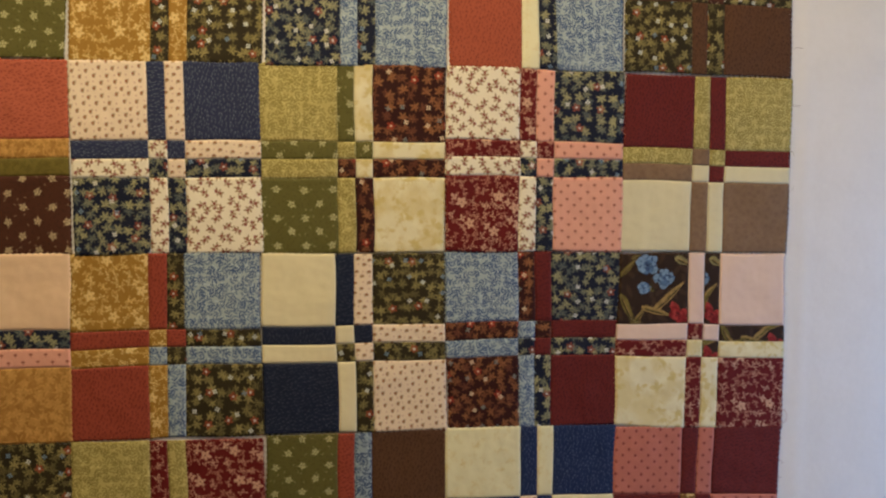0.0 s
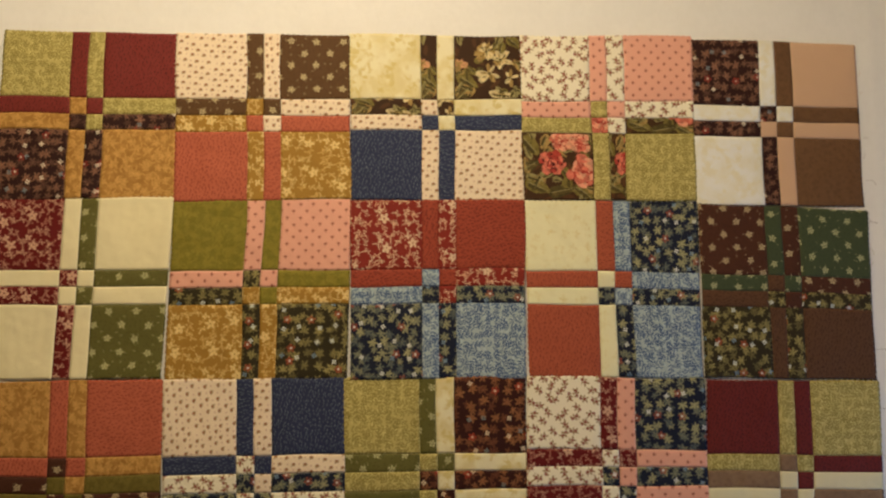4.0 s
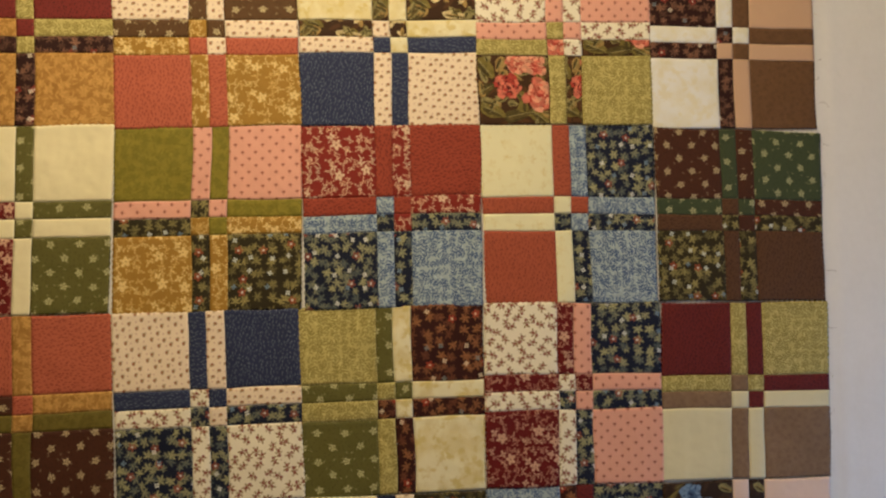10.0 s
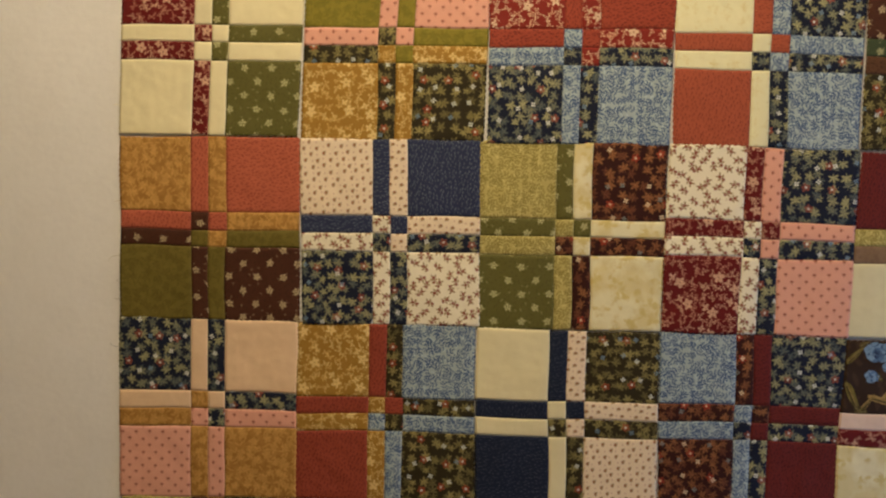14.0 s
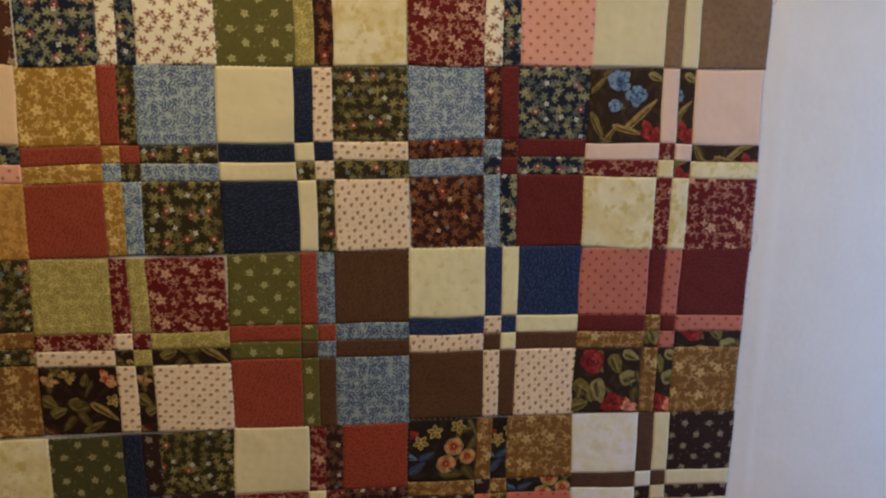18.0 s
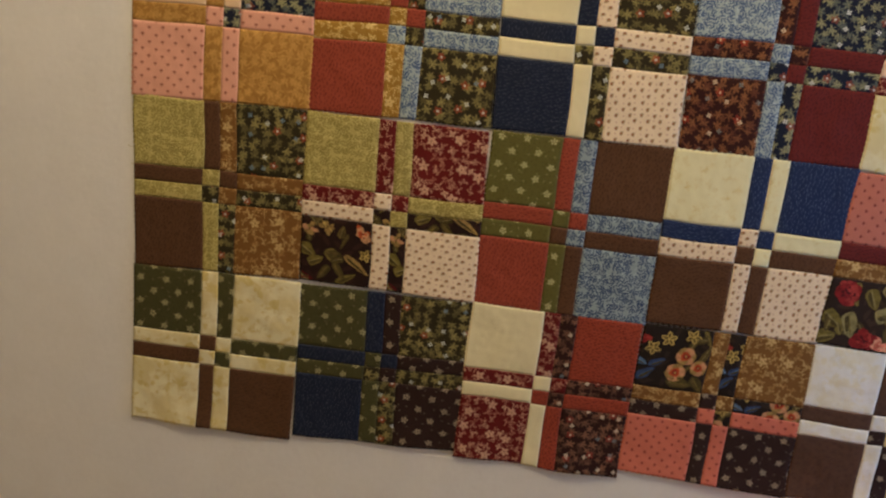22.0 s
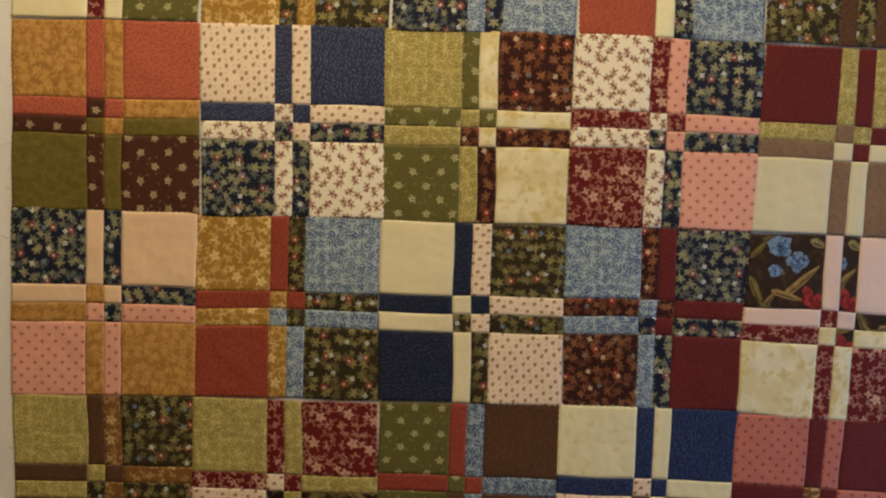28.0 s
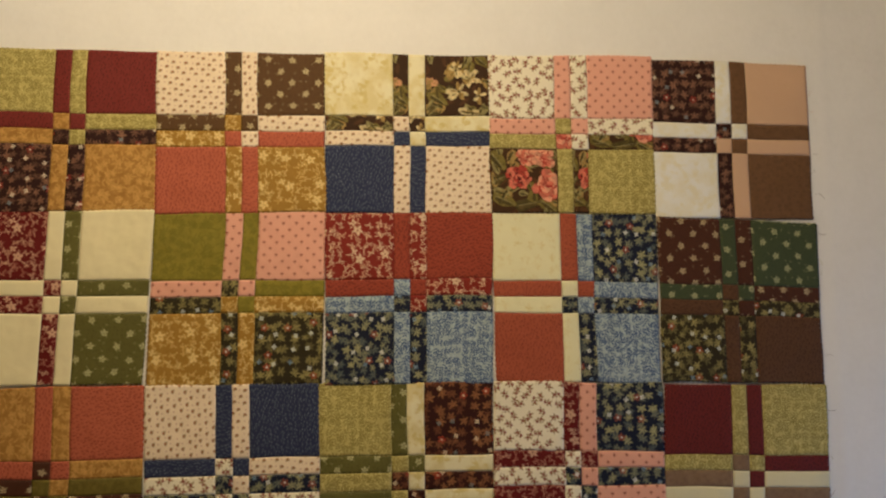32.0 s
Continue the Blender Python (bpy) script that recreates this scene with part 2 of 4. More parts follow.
def posy(name, base, petal, shade):
    """Five-petalled posies in even staggered rows, on a ground flecked with darker leaves."""
    n, uv, col, info = cloth_base(name, base)
    m, rnd = strokes(n, uv, 0.006, 0.0038, 0.0011, 0.9)
    col = n.mix(n.math("MULTIPLY", m, 0.5), col, shade)
    m, rnd = strokes(n, n.vec("ADD", uv, (0.013, 0.007, 0.0)), 0.0105, 0.0034, 0.0010, 0.9, 0.5)
    col = n.mix(n.math("MULTIPLY", m, 0.32), col, petal)
    q, rnd = framed(n, n.turn(uv, 0.785), 0.0224, 0.07)
    leaf = n.math("MAXIMUM", ellipse(n, q, 0.0048, 0.0016, 0.0034, 0.0013, 0.5), ellipse(n, q, -0.0044, -0.0026, 0.0032, 0.0012, 0.9))
    col = n.mix(n.math("MULTIPLY", leaf, 0.5), col, tuple(0.6 * a + 0.4 * b for a, b in zip(petal, base)))
    m, r, d = petals(n, q, 5, 0.0043, 0.62, 0.32)
    vein = n.mix(n.step(d, 0.20, 0.75), petal, tuple(0.55 * a + 0.45 * b for a, b in zip(petal, base)))
    col = n.mix(n.math("MULTIPLY", m, 0.80), col, vein)
    col = n.mix(n.math("MULTIPLY", n.step(r, 0.0006, 0.0012), 0.9), col, petal)
    return cloth_done(n, uv, col)


def rosette(name, base, bloom, dot):
    """Small two-toned rosebuds in even slanting rows, each with a leaf, and a tiny bud between."""
    n, uv, col, info = cloth_base(name, base, 0.05)
    v = n.turn(uv, 0.70)
    small = disc(n, n.vec("ADD", v, (0.0052, 0.0052, 0.0)), 0.0104, 0.0009, 0.3)
    col = n.mix(n.math("MULTIPLY", small, 0.5), col, dot)
    p, rnd = n.cells(v, 0.0104, 0.26)
    col = n.mix(n.math("MULTIPLY", ellipse(n, p, 0.0, 0.0, 0.0052, 0.0036, 0.70), 0.82), col, bloom)
    col = n.mix(n.math("MULTIPLY", ellipse(n, p, 0.0006, -0.0007, 0.0026, 0.0020, 0.5), 0.8), col, dot)
    col = n.mix(n.math("MULTIPLY", ellipse(n, p, -0.0024, 0.0003, 0.0030, 0.0014, 0.2), 0.55), col, bloom)
    return cloth_done(n, uv, col)


def dotted(name, base, dot):
    n, uv, col, info = cloth_base(name, base, 0.06)
    p, rnd = n.cells(n.turn(uv, 0.785), 0.0112, 0.10)
    col = n.mix(n.math("MULTIPLY", ellipse(n, p, 0.0, 0.0, 0.0042, 0.0029, -0.785), 0.85), col, dot)
    col = n.mix(n.math("MULTIPLY", ellipse(n, p, 0.0018, 0.0018, 0.0022, 0.0009, 0.785), 0.55), col, dot)
    return cloth_done(n, uv, col)


def sprig(name, base, leaf, bloom):
    """Branching sprigs, each of leaves and rosebuds on a stem, turned every way."""
    n, uv, col, info = cloth_base(name, base, 0.05)
    bent = n.vec("ADD", uv, n.vec("MULTIPLY", n.node("TexNoise", Vector=uv, Scale=150.0).outputs[1], (0.0024, 0.0024, 0.0)))
    q, rnd = framed(n, n.turn(bent, 0.6), 0.0134, 0.45)
    m = ellipse(n, q, -0.0005, 0.0, 0.0092, 0.0008, 0.15)
    for x, y, a in ((-0.0014, 0.0028, 1.2), (-0.0008, -0.0028, -1.1), (0.0028, 0.0024, 0.7), (0.0034, -0.0018, -0.5), (-0.0050, 0.0018, 2.4)):
        m = n.math("MAXIMUM", m, ellipse(n, q, x, y, 0.0040, 0.0021, a))
    col = n.mix(n.math("MULTIPLY", m, 0.9), col, leaf)
    m = n.math("MAXIMUM", ellipse(n, q, -0.0042, -0.0007, 0.0044, 0.0036), ellipse(n, q, 0.0008, 0.0002, 0.0044, 0.0038))
    col = n.mix(n.math("MULTIPLY", m, 0.92), col, bloom)
    m, rnd = strokes(n, n.vec("ADD", uv, (0.03, 0.011, 0.0)), 0.0115, 0.0030, 0.0013, 0.9, 0.22)
    col = n.mix(n.math("MULTIPLY", m, 0.6), col, leaf)
    return cloth_done(n, uv, col)


def floral(name, base, petal, leaf):
    """Pale five-petalled flowers in small clusters among curling pale sprigs of tiny leaves."""
    n, uv, col, info = cloth_base(name, base, 0.15)
    bent = n.vec("ADD", uv, n.vec("MULTIPLY", n.node("TexNoise", Vector=uv, Scale=140.0).outputs[1], (0.0020, 0.0020, 0.0)))
    for shift, pitch, part in (((0.0, 0.0, 0.0), 0.0122, 1.1), ((0.021, 0.047, 0.0), 0.0150, 0.75)):
        q, rnd = framed(n, n.vec("ADD", bent, shift), pitch, 0.40)
        ring = n.step(n.math("ABSOLUTE", n.math("SUBTRACT", n.vec("LENGTH", q), 0.0034)), 0.0000, 0.0003)
        m = n.math("MULTIPLY", ring, n.math("GREATER_THAN", n.node("SeparateXYZ", Vector=q).outputs[1], -0.0006))
        for k, a in enumerate((-0.1, 0.5, 1.15, 1.8, 2.45, 3.1)):
            far = 0.0049 if k % 2 else 0.0022
            lean = a + (0.9 if k % 2 else 2.2)
            m = n.math("MAXIMUM", m, ellipse(n, q, far * math.cos(a), far * math.sin(a), 0.0029, 0.0011, lean))
        m = n.math("MULTIPLY", m, n.math("LESS_THAN", rnd[0], part))
        col = n.mix(n.math("MULTIPLY", m, n.math("MULTIPLY_ADD", rnd[1], 0.2, 0.76)), col, n.mix(rnd[2], leaf, petal))
    for shift, pitch, size, count, part in (((0.009, 0.006, 0.0), 0.0320, 0.0046, 4, 0.75), ((0.0, 0.0, 0.0), 0.0320, 0.0066, 5, 0.90)):
        q, rnd = framed(n, n.vec("ADD", bent, shift), pitch, 0.5)
        on = n.math("LESS_THAN", rnd[0], part)
        q = n.vec("ADD", q, n.vec("MULTIPLY", n.node("TexNoise", Vector=uv, Scale=190.0).outputs[1], (0.0040, 0.0040, 0.0)))
        q = n.vec("SUBTRACT", q, (0.0020, 0.0020, 0.0))
        m, r, d = petals(n, q, count, size, 0.56, 0.10)
        col = n.mix(n.math("MULTIPLY", n.step(r, size * 1.02, size * 1.2), n.math("MULTIPLY", on, 0.9)), col, base)
        vein = n.step(n.math("ABSOLUTE", n.math("SUBTRACT", d, 0.40)), 0.05, 0.20)
        col = n.mix(n.math("MULTIPLY", m, n.math("MULTIPLY", on, 0.86)), col, n.mix(n.math("MULTIPLY", vein, 0.45), petal, base))
        col = n.mix(n.math("MULTIPLY", n.step(r, size * 0.10, size * 0.20), n.math("MULTIPLY", on, 0.8)), col, base)
    return cloth_done(n, uv, col)


def vine(name, base, leaf, leaf_dark, bloom, spark):
    """Five-lobed, veined leaves spaced on a dark ground, with red flowers and small pale blossoms."""
    n, uv, col, info = cloth_base(name, base, 0.1)
    bent = n.vec("ADD", uv, n.vec("MULTIPLY", n.node("TexNoise", Vector=uv, Scale=170.0).outputs[1], (0.0022, 0.0022, 0.0)))
    wash = n.noise(uv, 420.0, 2.0)
    pale = tuple(min(0.8, 1.7 * v) for v in leaf)
    for shift, pitch, k, part in (((0.031, 0.017, 0.0), 0.0150, 1.15, 0.95), ((0.0, 0.0, 0.0), 0.0142, 1.48, 1.1)):
        q, rnd = framed(n, n.vec("ADD", bent, shift), pitch, 0.55)
        on = n.math("LESS_THAN", rnd[0], part)
        m = ellipse(n, q, 0.0016 * k, 0.0, 0.0056 * k, 0.0022 * k)
        vein = ellipse(n, q, 0.0, 0.0, 0.0078 * k, 0.0005 * k)
        for a, far in ((0.95, 0.0025), (-0.95, 0.0025), (2.0, 0.0019), (-2.0, 0.0019)):
            x, y = far * k * math.cos(a), far * k * math.sin(a)
            m = n.math("MAXIMUM", m, ellipse(n, q, x, y, 0.0046 * k, 0.0020 * k, a))
            vein = n.math("MAXIMUM", vein, ellipse(n, q, x, y, 0.0034 * k, 0.0005 * k, a))
        tone = n.mix(n.math("MULTIPLY_ADD", wash, 1.2, n.math("SUBTRACT", rnd[1], 0.75)), leaf_dark, leaf)
        col = n.mix(n.math("MULTIPLY", m, n.math("MULTIPLY", on, 0.95)), col, tone)
        col = n.mix(n.math("MULTIPLY", vein, n.math("MULTIPLY", on, n.math("MULTIPLY_ADD", rnd[1], 0.6, 0.15))), col, pale)
    q, rnd = framed(n, n.vec("ADD", bent, (0.011, 0.023, 0.0)), 0.0290, 0.55)
    on = n.math("LESS_THAN", rnd[0], 0.6)
    m, r, d = petals(n, n.vec("SUBTRACT", n.vec("ADD", q, n.vec("MULTIPLY", n.node("TexNoise", Vector=uv, Scale=300.0).outputs[1], (0.0024, 0.0024, 0.0))), (0.0012, 0.0012, 0.0)), 5, 0.0052, 0.62)
    col = n.mix(n.math("MULTIPLY", m, n.math("MULTIPLY", on, 0.72)), col, n.mix(n.math("MULTIPLY", n.step(d, 0.1, 0.8), rnd[1]), bloom, tuple(0.45 * v for v in bloom)))
    col = n.mix(n.math("MULTIPLY", n.step(r, 0.0008, 0.0015), n.math("MULTIPLY", on, 0.85)), col, spark)
    q, rnd = framed(n, n.vec("ADD", uv, (0.043, 0.005, 0.0)), 0.0200, 0.6)
    m, r, d = petals(n, q, 4, 0.0031, 0.62)
    tint = n.mix(n.math("LESS_THAN", rnd[1], 0.35), spark, tuple(v * s for v, s in zip(spark, (0.26, 0.38, 0.55))))
    col = n.mix(n.math("MULTIPLY", m, n.math("MULTIPLY", n.math("LESS_THAN", rnd[0], 0.6), 0.85)), col, tint)
    return cloth_done(n, uv, col)


def leafy(name, base, leaf, pale):
    """Fine leaf sprays all over: slim leaves in pairs along short stems."""
    n, uv, col, info = cloth_base(name, base, 0.12)
    m, rnd = strokes(n, n.vec("ADD", uv, (0.02, 0.01, 0.0)), 0.0070, 0.0054, 0.0016, 0.9, 0.6)
    col = n.mix(n.math("MULTIPLY", m, 0.7), col, pale)
    for shift, pitch, part in (((0.0, 0.0, 0.0), 0.0096, 1.1), ((0.037, 0.012, 0.0), 0.0118, 0.85)):
        q, rnd = framed(n, n.vec("ADD", uv, shift), pitch, 0.55)
        m = ellipse(n, q, 0.0, 0.0, 0.0086, 0.0006)
        for x, y, a in ((-0.0028, 0.0021, 0.9), (-0.0021, -0.0021, -0.9), (0.0016, 0.0021, 0.75), (0.0023, -0.0020, -0.75), (0.0049, 0.0, 0.0)):
            m = n.math("MAXIMUM", m, ellipse(n, q, x, y, 0.0050, 0.0017, a))
        m = n.math("MULTIPLY", m, n.math("LESS_THAN", rnd[0], part))
        col = n.mix(n.math("MULTIPLY", m, n.math("MULTIPLY_ADD", rnd[1], 0.2, 0.78)), col, leaf)
    return cloth_done(n, uv, col)


def ground(name, base):
    n, uv, col, info = cloth_base(name, base, 0.2)
    m, rnd = strokes(n, uv, 0.014, 0.018, 0.006, 0.9, 0.6)
    col = n.mix(n.math("MULTIPLY", m, 0.5), col, tuple(v * 2.2 for v in base))
    return cloth_done(n, uv, col)


FABRIC = {
    "olive_leaf": (leafy("olive_leaf_cotton", dye(171, 155, 94), dye(130, 116, 59), dye(188, 175, 112)), "olive-yellow cotton with fine leaf sprays"),
    "blue_leaf": (leafy("blue_leaf_cotton", dye(152, 160, 153), dye(60, 79, 106), dye(168, 178, 174)), "grey-blue cotton with fine leaf sprays"),
    "slate_leaf": (leafy("slate_leaf_cotton", dye(138, 147, 143), dye(44, 62, 88), dye(154, 164, 162)), "slate-blue cotton with fine dark leaf sprays"),
    "maroon_speck": (speck("maroon_cotton", dye(113, 45, 37), dye(66, 22, 20)), "dark maroon cotton with tiny specks"),
    "wine_speck": (speck("wine_cotton", dye(99, 37, 31), dye(58, 20, 20)), "dark wine-red cotton with tiny specks"),
    "rust_speck": (speck("rust_cotton", dye(140, 66, 46), dye(92, 34, 26)), "rust-red cotton with tiny specks"),
    # paler, more orange copy of rust_speck, used in one block
    "russet_speck": (speck("russet_cotton", dye(154, 80, 54), dye(102, 42, 30)), "paler rust-orange cotton with tiny specks"),
    "brick_speck": (speck("brick_cotton", dye(141, 64, 43), dye(78, 26, 22)), "brick-red cotton with tiny dark specks"),
    "terracotta_speck": (speck("terracotta_cotton", dye(166, 90, 64), dye(112, 46, 34)), "terracotta cotton with tiny specks"),
    "brown_speck": (speck("brown_cotton", dye(88, 60, 38), dye(54, 34, 20)), "dark brown cotton with tiny specks"),
    "navy_speck": (speck("navy_cotton", dye(47, 52, 72), dye(104, 108, 112), 0.0042, 0.0032, 0.0011, 0.9), "navy cotton with tiny pale specks"),
    "royal_speck": (speck("royal_blue_cotton", dye(34, 46, 74), dye(80, 90, 108), 0.0042, 0.0032, 0.0011, 0.9), "deep blue cotton with tiny pale specks"),
    # the navy speck again for lower rows, their shade put into the dye
    "midnight_speck": (speck("midnight_cotton", dye(30, 36, 52), dye(70, 74, 80), 0.0042, 0.0032, 0.0011, 0.9), "navy cotton with tiny pale specks, darkened for shade"),
    "mustard_tonal": (tonal("mustard_cotton", dye(152, 109, 50), dye(186, 144, 80), 0.012, 0.005, 0.6), "mustard cotton with a tone-on-tone print"),
    "olive_tonal": (tonal("olive_cotton", dye(134, 120, 44), dye(104, 94, 30), 0.012, 0.005, 0.65), "olive-green cotton with a tone-on-tone print"),
    "moss_tonal": (tonal("moss_cotton", dye(112, 98, 42), dye(88, 76, 29), 0.012, 0.005, 0.65), "dark olive cotton with a tone-on-tone print"),
    "brown_tonal": (tonal("brown_mottled_cotton", dye(110, 80, 52), dye(86, 60, 36), 0.009, 0.003, 0.5), "mottled mid-brown cotton"),
    "umber_tonal": (tonal("umber_mottled_cotton", dye(88, 63, 46), dye(66, 46, 34), 0.009, 0.003, 0.5), "mottled dark umber cotton"),
    "taupe_tonal": (tonal("taupe_mottled_cotton", dye(131, 105, 77), dye(108, 82, 60), 0.009, 0.003, 0.5), "mottled taupe-brown cotton"),
    "cream_plain": (plain("cream_cotton", dye(207, 193, 150)), "plain cream cotton"),
    "beige_plain": (plain("beige_cotton", dye(199, 187, 147)), "plain beige cotton"),
    "peach_plain": (plain("peach_cotton", dye(228, 194, 152)), "plain peach cotton"),
    "blush_plain": (plain("blush_cotton", dye(212, 184, 160)), "plain pale blush cotton"),
    "tan_plain": (plain("tan_cotton", dye(186, 152, 120)), "plain tan cotton"),
    "cream_marble": (marble("cream_marbled_cotton", dye(212, 200, 160), dye(186, 166, 104)), "cream cotton with faint golden mottling"),
    "white_marble": (marble("ivory_marbled_cotton", dye(214, 208, 192), dye(198, 188, 158)), "ivory cotton with faint mottling"),
    "cream_spotted": (spotted("cream_spotted_cotton", dye(216, 206, 162), dye(188, 168, 100)), "cream cotton with faint yellow blossoms"),
    "brown_posy": (posy("brown_posy_cotton", dye(74, 42, 26), dye(190, 170, 126), dye(48, 28, 18)), "dark brown cotton with spaced cream posies"),
    "cocoa_posy": (posy("cocoa_posy_cotton", dye(88, 62, 34), dye(196, 178, 132), dye(66, 46, 26)), "olive-brown cotton with spaced cream posies"),
    "umber_posy": (posy("umber_posy_cotton", dye(50, 32, 26), dye(168, 152, 122), dye(34, 22, 18)), "near-black brown cotton with spaced cream posies"),
    "green_posy": (posy("green_posy_cotton", dye(94, 88, 42), dye(186, 176, 128), dye(68, 64, 28)), "moss-green cotton with spaced cream posies"),
    # same cloth as green_posy; the bottom row's dimness is mixed into its colours
    "forest_posy": (posy("forest_posy_cotton", dye(72, 68, 37), dye(170, 160, 116), dye(54, 50, 26)), "moss-green cotton with spaced cream posies, darkened for shade"),
    "teal_posy": (posy("bottle_posy_cotton", dye(66, 73, 47), dye(176, 170, 124), dye(46, 54, 34)), "bottle-green cotton with spaced cream posies"),
    "pink_rosette": (rosette("pink_rosette_cotton", (0.92, 0.75, 0.54), dye(138, 102, 52), dye(142, 70, 46)), "pale pink cotton with small brown rosettes"),
    "coral_dot": (dotted("coral_cotton", dye(202, 149, 124), dye(142, 74, 54)), "coral-pink cotton with small rust dots"),
    "salmon_dot": (dotted("salmon_cotton", dye(184, 106, 83), dye(124, 50, 38)), "salmon-red cotton with small dark red dots"),
    "rose_dot": (dotted("rose_cotton", dye(174, 108, 88), dye(112, 46, 38)), "dusty rose cotton with small dark red dots"),
    "cream_sprig": (sprig("cream_sprig_cotton", (0.93, 0.85, 0.65), dye(138, 108, 56), dye(126, 62, 44)), "cream cotton with brown rosebud sprigs"),
    "gold_floral": (floral("gold_floral_cotton", dye(149, 112, 46), dye(212, 186, 126), dye(194, 160, 94)), "golden cotton with cream flowers and sprigs"),
    "amber_floral": (floral("amber_floral_cotton", dye(118, 83, 39), dye(188, 160, 108), dye(164, 126, 76)), "amber-brown cotton with cream flowers and sprigs"),
    "maroon_floral": (floral("maroon_floral_cotton", dye(98, 26, 22), dye(196, 160, 128), dye(166, 116, 92)), "maroon cotton with cream flowers and sprigs"),
    "red_floral": (floral("red_floral_cotton", dye(124, 42, 30), dye(230, 204, 164), dye(216, 172, 132)), "brick-red cotton with cream flowers and sprigs"),
    "brown_vine": (vine("brown_vine_cotton", dye(48, 23, 17), dye(118, 84, 62), dye(70, 46, 34), dye(136, 58, 44), dye(206, 190, 160)), "dark brown cotton with leaves and red flowers"),
    "red_vine": (vine("russet_vine_cotton", dye(54, 23, 15), dye(122, 82, 48), dye(84, 46, 30), dye(152, 62, 40), dye(206, 184, 146)), "russet-brown cotton with leaves and red flowers"),
    "olive_vine": (vine("olive_vine_cotton", dye(50, 42, 22), dye(128, 116, 70), dye(76, 68, 38), dye(150, 76, 48), dye(196, 196, 180)), "dark olive cotton with leaves and bright flowers"),
    "navy_vine": (vine("navy_vine_cotton", dye(26, 30, 44), dye(136, 129, 90), dye(66, 73, 72), dye(142, 78, 58), dye(204, 200, 184)), "navy cotton with olive leaves and orange flowers"),
    "garden_lily": (ground("umber_print_cotton", dye(62, 40, 20)), "dark brown cotton with large cream lilies"),
    "garden_rose": (ground("umber_rose_cotton", dye(66, 42, 20)), "brown cotton with large pink roses"),
    "garden_blue": (ground("umber_blue_cotton", dye(52, 36, 22)), "dark brown cotton with large blue roses"),
    "garden_dark": (ground("black_garden_cotton", dye(40, 22, 16)), "near-black cotton with large brown leaves"),
    "garden_red": (ground("black_rose_cotton", dye(48, 34, 22)), "near-black cotton with large red roses"),
    "garden_poppy": (ground("black_poppy_cotton", dye(38, 28, 20)), "near-black cotton with orange poppies"),
}


INK = {key: painted(key + "_print", dye(*c)) for key, c in {
    "leaf": (112, 98, 46), "leaf_dark": (78, 66, 32), "leaf_pale": (136, 124, 78), "tan": (150, 122, 70), "cream": (196, 172, 124),
    "pink": (196, 108, 84), "pink_pale": (212, 146, 114), "pink_dark": (160, 62, 48), "red": (128, 36, 32), "red_dark": (84, 22, 20),
    "red_pale": (152, 58, 48), "blue": (82, 104, 124), "blue_pale": (118, 138, 152), "blue_dark": (54, 68, 92), "peach": (186, 136, 96),
    "orange": (168, 78, 40), "gold": (176, 150, 84), "stem": (96, 80, 40)}.items()}


def leaf_shape(cx, cy, size, wide, angle, taper=0.45, ragged=0.05):
    pts = []
    for i in range(16):
        a = i / 16 * 6.283
        x, y = 0.5 * math.cos(a) * (1 + ragged * math.sin(5 * a + cx * 40)), 0.5 * wide * math.sin(a) * (1 - taper * math.cos(a)) * (1 + 0.10 * math.cos(5 * a + cy * 30))
        pts.append((cx + size * (x * math.cos(angle) - y * math.sin(angle)), cy + size * (x * math.sin(angle) + y * math.cos(angle))))
    return pts


def leaf(cx, cy, size, wide, angle, ink="leaf", rib="leaf_pale"):
    """A printed leaf: blade, a half of it in shadow tone, and its rib."""
    off = 0.16 * size * wide
    return [("printed_leaf", [(leaf_shape(cx, cy, size, wide, angle), ink),
                              (leaf_shape(cx - off * math.sin(angle), cy + off * math.cos(angle), size * 0.74, wide * 0.40, angle), "leaf_dark" if ink != "leaf_dark" else "stem"),
                              (leaf_shape(cx, cy, size * 0.86, wide * 0.10, angle), rib)])]


def bloom(cx, cy, r, petals, inks, rings=3, slim=0.95, start=0.0):
    """A rose or lily: rings of petals, each with its shaded base, smaller and turned towards the heart."""
    out = []
    for ring in range(rings):
        rr = r * (1 - 0.26 * ring)
        for i in range(petals + 2 - 2 * ring if slim > 0.8 else petals):
            a = start + (i + 0.5 * ring) * 6.283 / (petals + 2 - 2 * ring if slim > 0.8 else petals) + 0.3 * math.sin(3.1 * i + 5 * cx)
            ink = inks[1 if math.sin(2.3 * i + 9 * cy + 2 * ring) > 0.35 else 0]
            big = rr * (0.92 + (0.34 if slim > 0.8 else 0.18) * math.sin(4.7 * i + 3 * ring + 11 * cx))
            wide = slim * (0.72 + 0.25 * math.sin(7 * i + ring))
            out.append((leaf_shape(cx + big * 0.5 * math.cos(a), cy + big * 0.5 * math.sin(a), big, wide, a, -0.25, 0.14), ink))
            out.append((leaf_shape(cx + big * 0.36 * math.cos(a + 0.12), cy + big * 0.36 * math.sin(a + 0.12), big * 0.52, wide * 0.50, a + 0.12, -0.2, 0.12), inks[-1] if i % 3 else inks[1]))
    out.append((leaf_shape(cx, cy, r * 0.22, 1.0, start), inks[-1]))
    return [("printed_flower", out)]


